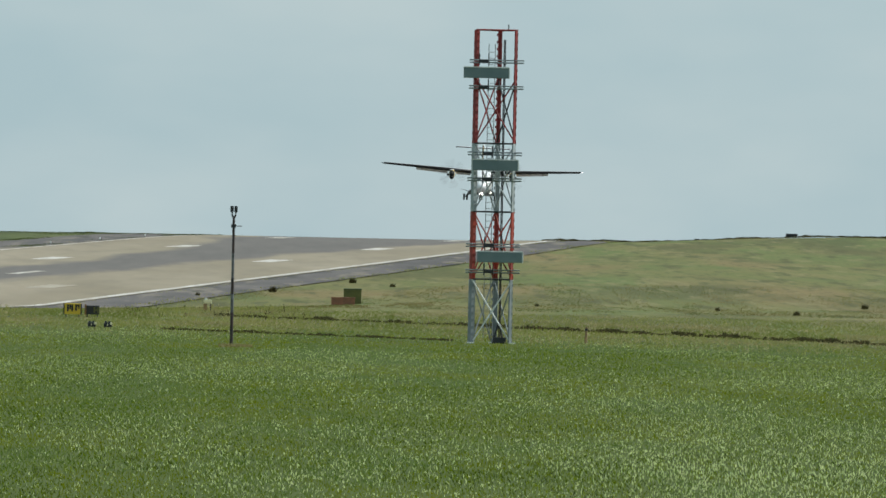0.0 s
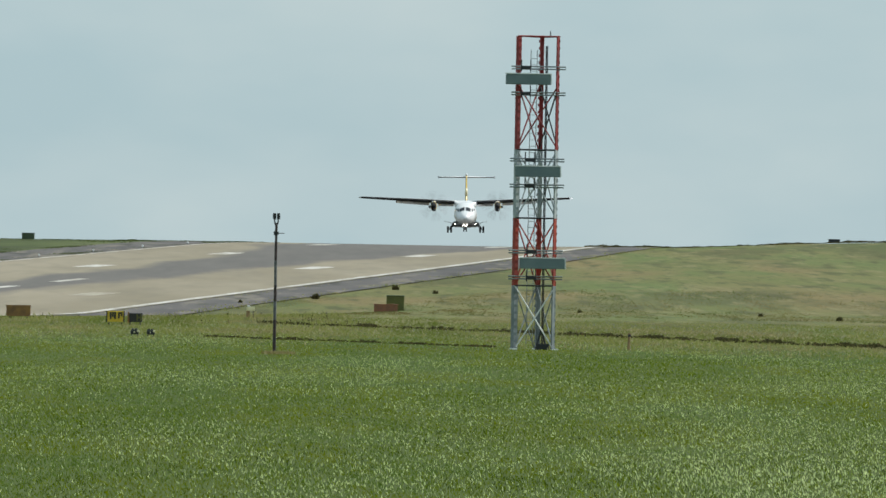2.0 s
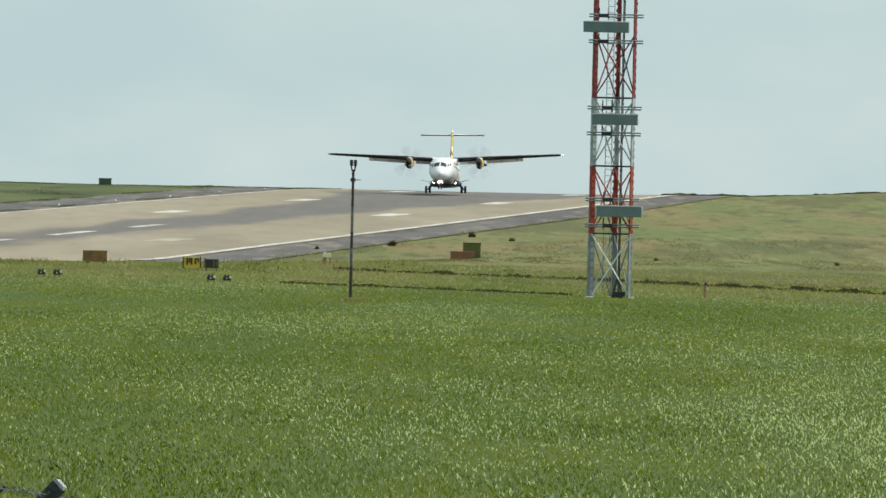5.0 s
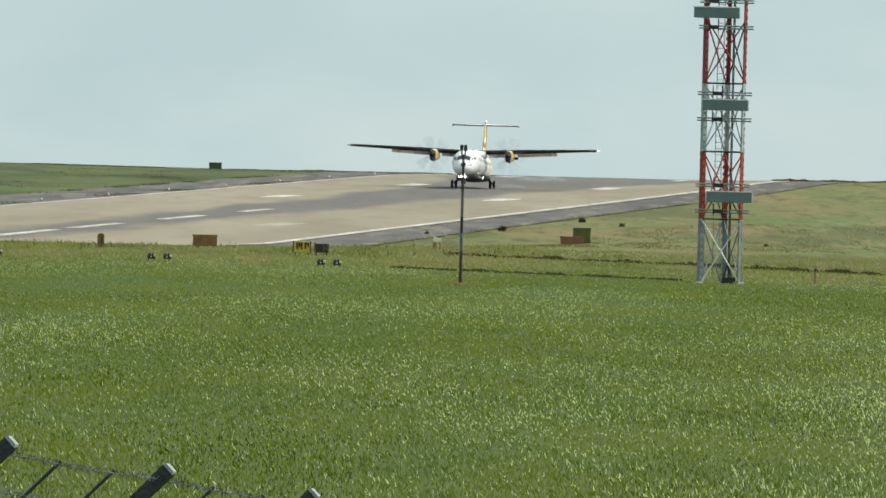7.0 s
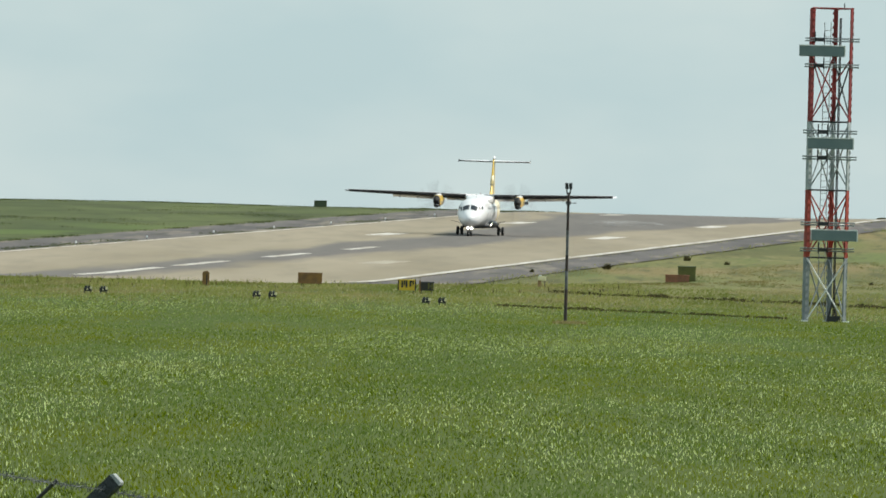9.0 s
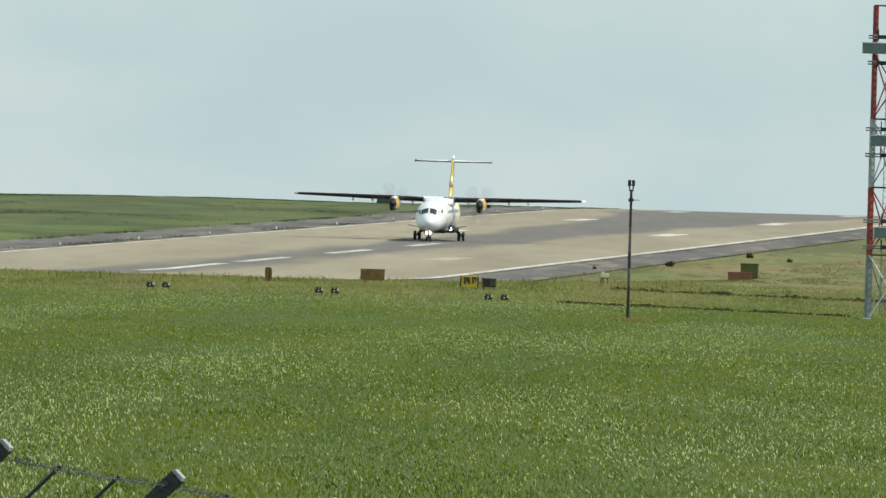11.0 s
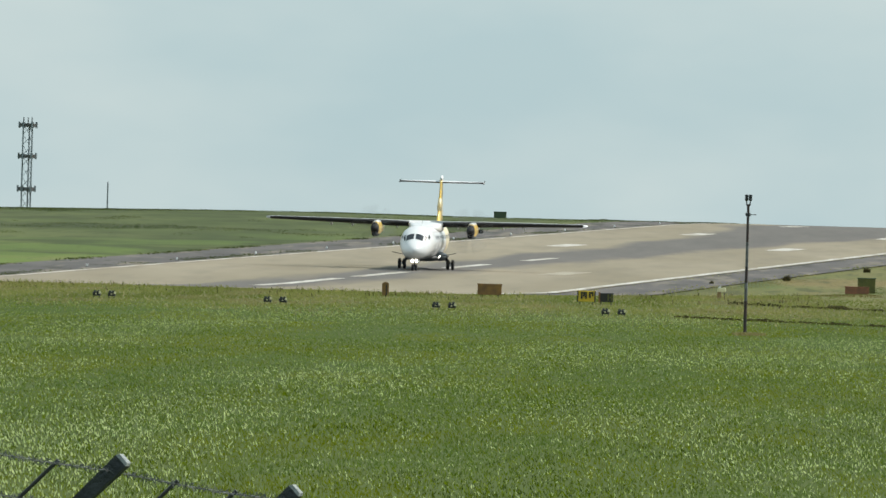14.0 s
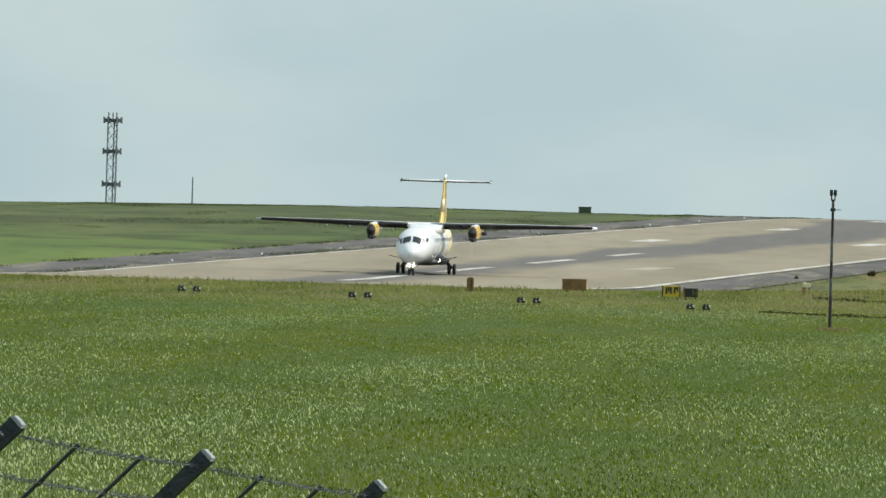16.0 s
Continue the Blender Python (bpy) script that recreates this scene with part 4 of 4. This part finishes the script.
    # wing: centre fairing, inner flat panel, outer panels
    fairing = part("wing_fairing", loft([oval(0, -3.6, 3.44, 0.70, 0.18, 24, 3.0), oval(0, -2.9, 3.50, 1.16, 0.30, 24, 3.4), oval(0, -2.0, 3.54, 1.36, 0.42, 24, 3.6), oval(0, -1.0, 3.56, 1.40, 0.46, 24, 3.6),
                                             oval(0, 1.0, 3.54, 1.36, 0.44, 24, 3.4), oval(0, 2.6, 3.46, 0.95, 0.26, 24, 3.0), oval(0, 3.8, 3.56, 0.3, 0.08, 24)]), WHITE_PAINT, ob, "white wing root fairing", True)

    def foil(x, lead, chord, z, thick, incidence=0.0):
        pts = []
        prof = [(0, 0), (0.02, 0.30), (0.08, 0.62), (0.2, 0.92), (0.35, 1.0), (0.55, 0.82), (0.78, 0.45), (1.0, 0.04), (1.0, -0.04), (0.78, -0.25), (0.55, -0.5), (0.35, -0.62), (0.2, -0.6), (0.08, -0.42), (0.02, -0.2)]
        for c, h in prof:
            pts.append((x, lead + chord * c, z + thick * h * 0.62 + incidence * chord * (0.3 - c)))
        return pts

    moving = {"wings": []}
    for sgn in (1, -1):
        secs = [(0.4, -1.45, 2.57, 3.80, 0.48), (4.05, -1.45, 2.57, 3.85, 0.46), (4.9, -1.44, 2.52, 3.88, 0.44), (9.0, -1.12, 2.05, 3.95, 0.34), (13.1, -0.82, 1.60, 4.01, 0.24), (13.5, -0.62, 1.2, 4.02, 0.14)]
        wing = part("wing", loft([foil(sgn * x, le, ch * 0.74, z, th, 0.045) for x, le, ch, z, th in secs]), WINGGREY, ob, "long straight high wing", True)
        moving["wings"].append((wing, sgn))
        # de-icing boot on the leading edge, white upper skin
        boot = bmesh.new()
        rings = []
        for x, le, ch, z, th in [(1.42, -1.45, 2.57, 3.81, 0.475)] + secs[1:]:
            ring = [(sgn * x, le + ch * c - 0.02, z + th * h * 0.68 + 0.045 * ch * (0.22 - c)) for c, h in ((0.10, 0.72), (0.03, 0.40), (-0.006, 0.0), (0.04, -0.38), (0.13, -0.60), (0.26, -0.70))]
            rings.append(ring)
        loops = [[boot.verts.new(p) for p in ring] for ring in rings]
        for a, b in zip(loops, loops[1:]):
            for i in range(5):
                boot.faces.new((a[i], a[i + 1], b[i + 1], b[i]))
        part("deicing_boot", boot, BOOT, wing, "black rubber leading edge boot", True)
        part("wing_tip_light", rod((sgn * 13.28, -0.70, 4.01), (sgn * 13.62, -0.45, 4.02), 0.11, 0.05, sides=10), NAVLAMP if sgn > 0 else WINGGREY, wing, "wing tip lamp fairing", True)
        # nacelle
        x = sgn * 4.05
        nac = part("engine_nacelle", loft([oval(x, -4.10, 3.36, 0.33, 0.50, 24, 2.2), oval(x, -3.8, 3.36, 0.37, 0.57, 24, 2.3), oval(x, -3.0, 3.36, 0.39, 0.61, 24, 2.4), oval(x, -1.8, 3.40, 0.40, 0.60, 24, 2.4),
                                           oval(x, 0.2, 3.46, 0.38, 0.50, 24, 2.3), oval(x, 2.0, 3.60, 0.24, 0.26, 24), oval(x, 2.9, 3.68, 0.06, 0.06, 24)]), YELLOW, ob, "yellow engine nacelle", True)
        part("cowl_front", loft([oval(x, -4.40, 3.38, 0.24, 0.30, 24), oval(x, -4.30, 3.37, 0.30, 0.40, 24, 2.1), oval(x, -4.16, 3.36, 0.335, 0.49, 24, 2.2), oval(x, -4.00, 3.36, 0.352, 0.535, 24, 2.2)]),
             BOOT, nac, "black cowl front", True)
        part("air_intake", loft([oval(x, -4.30, 2.92, 0.18, 0.13, 18), oval(x, -4.05, 2.90, 0.28, 0.22, 18), oval(x, -2.8, 2.94, 0.30, 0.26, 18), oval(x, -1.2, 3.08, 0.16, 0.16, 18)]), BOOT, nac, "dark air intake", True)
        part("cowl_top", loft([oval(x, y0, z0 + 0.44, w0, 0.17, 16, 2.6) for y0, z0, w0 in ((-3.5, 3.38, 0.16), (-3.0, 3.40, 0.25), (-1.6, 3.44, 0.28), (-0.6, 3.46, 0.24))]), WHITE_PAINT, nac, "white cowl top", True)
        part("exhaust", rod((x + sgn * 0.32, -0.2, 3.3), (x + sgn * 0.56, 0.3, 3.3), 0.16, sides=10), BOOT, nac)
        # flap hinge fairings
        for fx in (2.6, 6.4, 8.2):
            fz = 3.85 + max(0, fx - 4.05) * 0.016 - 0.26
            part("flap_fairing", loft([oval(sgn * fx, 0.0, fz, 0.05, 0.06, 10), oval(sgn * fx, 0.5, fz - 0.05, 0.09, 0.14, 10), oval(sgn * fx, 1.5, fz - 0.02, 0.03, 0.03, 10)]), WINGGREY, wing)
        # main gear: pod, leg, strut, two wheels
        pod = part("gear_pod", loft([oval(sgn * 1.05, -2.6, 1.20, 0.15, 0.1, 16), oval(sgn * 1.10, -1.8, 1.12, 0.55, 0.34, 16), oval(sgn * 1.12, 0.2, 1.10, 0.66, 0.40, 16),
                                         oval(sgn * 1.05, 2.0, 1.16, 0.48, 0.28, 16), oval(sgn * 1.0, 3.4, 1.25, 0.1, 0.06, 16)]), BELLY, ob, "grey landing gear pod", True)
        part("landing_light", rod((sgn * 1.22, -2.36, 1.14), (sgn * 1.22, -2.1, 1.14), 0.15, sides=14), LAMP, pod, "lit landing light")
        leg = part("main_gear_leg", rod((sgn * 1.45, 0.0, 1.15), (sgn * 2.02, 0.0, 0.50), 0.15, 0.12, sides=10), BLACK, ob, "landing gear leg", True)
        part("strut", rod((sgn * 1.3, 0.35, 0.95), (sgn * 1.95, 0.05, 0.62), 0.05, sides=8), POLEGREY, leg)
        part("axle", rod((sgn * 1.72, 0, 0.43), (sgn * 2.38, 0, 0.43), 0.06, sides=8), HUBMETAL, leg)
        part("gear_door", box((0.04, 0.9, 0.55), (sgn * 1.72, 0.05, 0.98), 0.01, turn=pose(0, 0, 0, 0, sgn * 40, 0)), BELLY, leg, "grey gear door")
        # wire-thin antenna rods near the pods (static wicks on steps)
        part("drain_mast", rod((sgn * 1.6, -1.9, 1.2), (sgn * 2.7, -2.6, 1.42), 0.025, sides=6), BLACK, pod)
    part("centre_wing", loft([foil(x, -1.47, 2.57, 3.80, 0.5, 0.02) for x in (-1.5, 0, 1.5)]), WHITE_PAINT, fairing, "white wing centre section", True)
    # fairing coloured dark for the shaded belly
    part("belly_fairing", loft([oval(0, -4.2, 1.00, 0.40, 0.10, 20), oval(0, -3.2, 1.02, 1.05, 0.26, 20, 2.4), oval(0, -1.8, 1.04, 1.36, 0.36, 20, 2.6), oval(0, 1.6, 1.04, 1.36, 0.36, 20, 2.6),
                                oval(0, 3.2, 1.06, 0.9, 0.22, 20, 2.4), oval(0, 4.4, 1.05, 0.3, 0.06, 20)]), BELLY, ob, "belly fairing between the wheels, darkened as in shade", True)
    # nose gear
    nleg = part("nose_gear_leg", rod((0, -10.75, 1.3), (0, -10.80, 0.30), 0.075, sides=10), POLEGREY, ob, "nose gear leg", True)
    part("fork", box((0.42, 0.1, 0.1), (0, -10.8, 0.30), 0.02), HUBMETAL, nleg)
    for sgn in (1, -1):
        part("taxi_light", rod((sgn * 0.17, -11.0, 0.80), (sgn * 0.17, -10.86, 0.80), 0.095, sides=12), LAMP, nleg, "lit taxi light")
        part("nose_gear_door", box((0.03, 1.2, 0.42), (sgn * 0.34, -10.5, 0.86), 0.01), WHITE_PAINT, nleg, "white nose gear door")
    # fin, rudder and tailplane
    fin_secs = [(3.2, 8.0, 5.6, 0.34), (3.9, 9.3, 4.6, 0.34), (4.6, 10.1, 3.9, 0.32), (5.9, 10.9, 3.1, 0.28), (7.35, 11.7, 2.3, 0.22), (7.62, 12.0, 1.8, 0.12)]

    def upright(z, lead, chord, thick):
        prof = [(0, 0), (0.06, 0.6), (0.25, 1.0), (0.5, 0.85), (1.0, 0.06), (1.0, -0.06), (0.5, -0.85), (0.25, -1.0), (0.06, -0.6)]
        return [(thick * h / 2, lead + chord * c, z) for c, h in prof]
    fin = part("tail_fin", loft([upright(z, le, ch, th) for z, le, ch, th in fin_secs]), YELLOW, ob, "yellow swept tail fin", True)
    part("fin_cap", loft([upright(7.50, 11.7, 2.3, 0.30), upright(7.75, 11.95, 2.0, 0.22), upright(7.86, 12.3, 1.4, 0.06)]), WHITE_PAINT, fin, "white fin cap", True)
    part("fin_stripe", loft([upright(z, le - 0.01, ch * 0.45, th * 1.12) for z, le, ch, th in ((4.9, 10.27, 3.7, 0.315), (5.9, 10.9, 3.1, 0.28))]), PALEYELLOW, fin, "pale band on the fin", True)
    tail = part("tailplane", loft([foil(x, le, ch, 7.28, th) for x, le, ch, th in ((-3.65, 12.5, 0.9, 0.12), (-3.2, 12.3, 1.15, 0.16), (0, 11.8, 1.75, 0.24), (3.2, 12.3, 1.15, 0.16), (3.65, 12.5, 0.9, 0.12))]), WHITE_PAINT, ob, "white tailplane on top of the fin", True)
    tb = bmesh.new()
    for sgn in (1, -1):
        loft([[(sgn * x, le + c, 7.28 + h) for c, h in ((0.10, 0.07), (-0.03, 0.0), (0.10, -0.06))] for x, le in ((0.15, 11.82), (3.2, 12.3), (3.6, 12.48))], tb)
        rod((sgn * 3.62, 12.6, 7.2), (sgn * 3.62, 13.3, 7.42), 0.05, sides=6, bm=tb)
    part("tail_boot", tb, BOOT, tail, "black tail leading edge boot")
    part("beacon", rod((0, -0.5, 4.0), (0, -0.5, 4.18), 0.09, 0.05, sides=8), RED, fairing)
    part("blade_aerial", box((0.03, 0.35, 0.35), (0, -4.5, 3.98), 0.01), WHITE_PAINT, body)
    # wheels, flaps and propellers move on their thing
    moving["wheels"], moving["props"], moving["flaps"] = [], [], []
    for x in (-2.26, -1.84, 1.84, 2.26):
        moving["wheels"].append((wheel(0.43, 0.24, ob), Vector((x, 0, 0.43))))
    for x in (-0.16, 0.16):
        moving["wheels"].append((wheel(0.28, 0.15, ob), Vector((x, -10.8, 0.28))))
    for sgn in (1, -1):
        moving["props"].append((propeller(ob), Vector((sgn * 4.05, -4.5, 3.38))))
        for x0, x1 in ((1.5, 3.5), (4.65, 8.9)):
            z0, z1 = (3.82 + max(0, x - 4.05) * 0.016 for x in (x0, x1))
            rings = []
            mid = (z0 + z1) / 2
            for x, z in ((x0, z0), (x1, z1)):
                ch = 0.72 if x < 8 else 0.56
                rings.append([(sgn * x, c * ch, z - mid + h) for c, h in ((-0.08, 0.0), (0.05, 0.10), (0.4, 0.09), (1.0, 0.01), (1.0, -0.01), (0.4, -0.06), (0.05, -0.08))])
            flap = part("flap", loft(rings), WHITE_PAINT, ob, "pale wing flap", True)
            moving["flaps"].append((flap, Vector((0, 0.42 if x0 < 4 else 0.34, mid - 0.1)), sgn))
    return ob, moving


def wheel(r, w, parent):
    prof = [(r * 0.55, w * 0.42), (r * 0.80, w * 0.5), (r * 0.95, w * 0.42), (r, w * 0.2), (r, -w * 0.2), (r * 0.95, -w * 0.42), (r * 0.80, -w * 0.5), (r * 0.55, -w * 0.42)]
    n = 24
    rings = [[(h, rad * math.cos(2 * math.pi * i / n), rad * math.sin(2 * math.pi * i / n)) for i in range(n)] for rad, h in prof]
    tyre = part("wheel", loft(rings), TYRE, parent, "black tyre", True)
    rim = rod((-w * 0.4, 0, 0), (w * 0.4, 0, 0), r * 0.56, sides=16)
    for k in range(5):
        a = k * 2 * math.pi / 5
        rod((-w * 0.46, 0.3 * r * math.cos(a), 0.3 * r * math.sin(a)), (w * 0.46, 0.3 * r * math.cos(a), 0.3 * r * math.sin(a)), r * 0.07, sides=6, bm=rim)
    part("rim", rim, HUBMETAL, tyre, "metal rim")
    return tyre


def propeller(parent):
    rings = [oval(0, y, 0, r, r, 18) for y, r in ((-0.42, 0.03), (-0.34, 0.13), (-0.15, 0.24), (0.0, 0.30), (0.18, 0.33))]
    hub = part("propeller", loft(rings), BOOT, parent, "dark spinner", True)
    for k in range(6):
        a = k * math.pi / 3
        out, tan = Vector((math.cos(a), 0, math.sin(a))), Vector((-math.sin(a), 0, math.cos(a)))
        secs = []
        for rad, chord, pitch in ((0.25, 0.12, 66), (0.6, 0.17, 60), (1.1, 0.21, 54), (1.6, 0.19, 48), (1.9, 0.12, 44), (1.965, 0.05, 43)):
            fwd = tan * math.cos(radians(pitch)) + Vector((0, 1, 0)) * math.sin(radians(pitch))
            flat = out.cross(fwd)
            secs.append([out * rad + fwd * chord * c + flat * chord * h for c, h in ((-0.5, 0), (-0.1, 0.06), (0.5, 0), (-0.1, -0.06))])
        part("propeller_blade", loft(secs), BLADE, hub, smooth=True)
    return hub


plane, moving = aircraft()


# ---- motion ----
# seconds, x, y, height of the wheels, bank, nose-up, heading
FLIGHT = [
    (0.0, 35.51, 1675.3, 11.79, 1.71, 0.3, -1.2), (0.5, 33.44, 1652.7, 10.57, -0.44, 0.3, -1.2), (1.0, 31.20, 1629.4, 9.64, -2.81, 0.3, -1.2), (1.5, 28.92, 1605.5, 8.90, -3.18, 0.4, -1.2),
    (2.0, 26.26, 1581.3, 7.96, -0.74, 0.6, -1.3), (2.5, 23.75, 1556.6, 7.27, 2.95, 0.7, -1.6), (3.0, 21.32, 1531.8, 6.76, 3.59, 2.2, -2), (4.2, 15.90, 1472.0, 6.32, 0.6, 2.4, -3.2),
    (5.5, 10.40, 1406.7, 5.48, -1.29, 2.3, -4.3), (6.0, 7.80, 1382.0, 5.14, -0.1, 2.7, -4.6), (6.5, 5.36, 1357.6, 4.84, 0.1, 3.3, -5.1), (7.0, 2.94, 1333.6, 4.55, 0, 2.1, -5.7),
    (7.5, 0.39, 1310.0, 4.26, 0.2, 1.5, -5.9), (8.0, -2.09, 1286.7, 3.97, 0.1, -0.1, -5.7), (8.5, -4.50, 1264.0, 3.70, 0.1, -0.7, -5.3), (9.0, -7.02, 1241.7, 3.42, 0.1, -0.7, -5.2),
    (10.2, -12.65, 1190.5, 2.80, 0.1, -0.7, -4.7), (11.5, -18.12, 1138.7, 2.17, 0.1, -0.7, -4.1), (12.0, -19.77, 1119.9, 1.94, 0.1, -0.7, -3.9), (12.5, -21.41, 1101.6, 1.71, 0.1, -0.7, -3.8),
    (13.0, -22.94, 1083.9, 1.50, 0.1, -0.7, -3.7), (14.5, -26.90, 1034.3, 0.89, 0.1, -0.7, -3.9), (16.0, -30.86, 989.0, 0.33, 0.1, -0.7, -4.4),
]


FLEX_TIMES = (0.0, 5.5, 6.5, 7.2, 8.0, 9.0, 9.6, 11.2, 16.0)


def flex(t, sgn):
    """The wings bend up under lift and settle during the roll."""
    lift = float(np.interp(t, (0, 5.5, 6.5, 8.0, 9.0, 11.2), (2.0, 2.0, 1.6, 0.9, 0.5, 0.0)))
    hinge = Matrix.Translation((sgn * 1.2, 0, 3.95))
    return hinge @ pose(0, 0, 0, 0, -sgn * lift, 0) @ hinge.inverted()


# ---- thin tyre smoke at the touchdown ----
def smoke_material():
    mat = shade("thin_tyre_smoke", (0.80, 0.82, 0.84), 1.0)
    nodes, links = mat.node_tree.nodes, mat.node_tree.links
    tex, span = nodes.new("ShaderNodeTexNoise"), nodes.new("ShaderNodeMapRange")
    tex.inputs["Scale"].default_value, tex.inputs["Detail"].default_value = 0.6, 2.0
    span.inputs["From Min"].default_value, span.inputs["From Max"].default_value = 0.30, 0.80
    span.inputs["To Max"].default_value = 0.13
    links.new(nodes.new("ShaderNodeTexCoord").outputs["Object"], tex.inputs["Vector"])
    links.new(tex.outputs["Fac"], span.inputs["Value"])
    links.new(span.outputs["Result"], nodes["Principled BSDF"].inputs["Alpha"])
    return mat


SMOKE = smoke_material()
puffs = []
gust = random.Random(11)
for k in range(7):
    t0 = 5.95 + 0.2 * k
    y = float(np.interp(t0, (5.5, 6.0, 6.5, 7.0, 7.5), (1406.7, 1382.0, 1357.6, 1333.6, 1310.0))) + gust.uniform(0, 4)
    x = middle(y) - 1.0 + gust.choice((-2.05, 2.05)) + gust.uniform(-0.4, 0.4)
    bm = bmesh.new()
    bmesh.ops.create_icosphere(bm, subdivisions=3, radius=1.0)
    for v in bm.verts:
        v.co *= 1 + 0.35 * noise.noise(v.co * 1.4 + Vector((k, 0, 0)))
        v.co = Vector((v.co.x * 1.9, v.co.y * 2.0, v.co.z * 0.38)) * gust.uniform(0.95, 1.05)
    bmesh.ops.delete(bm, geom=[v for v in bm.verts if v.co.y > 0.1], context="VERTS")
    puff = finish(bm, "smoke_puff", SMOKE, smooth=True)
    tagged(puff, "thin white tyre smoke drifting over the runway", "smoke", "touchdown smoke")
    puffs.append((puff, Vector((x, y, zt(x, y))), Vector((gust.uniform(1.0, 6.0), gust.uniform(2, 8), 0)), gust.uniform(0.25, 0.8), t0))


def settled(x, y, z, t):
    return z if t < 5.6 else zt(x, y) + 0.03


def motions():
    walk(plane, [(t, pose(x, y, settled(x, y, z, t), 0, 0, head) @ pose(0, 0, 0, -up, 0, 0) @ pose(0, 0, 0, 0, bank, 0)) for t, x, y, z, bank, up, head in FLIGHT])
    for k, (prop, spot) in enumerate(moving["props"]):
        walk(prop, [(i / FPS, Matrix.Translation(spot) @ pose(0, 0, 0, 0, 17 * k + 88 * i, 0)) for i in range(int(16 * FPS) + 1)])
    for ob, spot in moving["wheels"]:
        rows, a = [], 0.0
        for i in range(0, int(16 * FPS) + 1, 3):
            t = i / FPS
            a += 0 if t < 5.7 else min(80, 200 * (t - 5.6))
            rows.append((t, Matrix.Translation(spot) @ pose(0, 0, 0, a, 0, 0)))
        walk(ob, rows)
    for ob, sgn in moving["wings"]:
        walk(ob, [(t, flex(t, sgn)) for t in FLEX_TIMES])
    for ob, spot, sgn in moving["flaps"]:
        rows = []
        for t in FLEX_TIMES:
            a = float(np.interp(t, (8.6, 9.6, 11.2), (30, 22, 4)))
            up = (30 - a) / 30
            rows.append((t, flex(t, sgn) @ Matrix.Translation(spot + Vector((0, -0.05 * up, 0.1 * up))) @ pose(0, 0, 0, -a, 0, 0)))
        walk(ob, rows)
    for puff, start, drift, rise, t0 in puffs:
        rows = [(0.0, -2.2, 0.0), (t0, -2.2, 0.0), (t0 + 0.35, rise, 0.2), (t0 + 1.5, rise * 1.15, 0.7), (t0 + 2.4, rise * 0.2, 1.0), (t0 + 3.2, -2.2, 1.1), (16.0, -2.2, 1.1)]
        walk(puff, [(t, Matrix.Translation(start + drift * k + Vector((0, 0, h))) @ pose(0, 0, 0, 0, 0, 25 * k)) for t, h, k in rows])


motions()
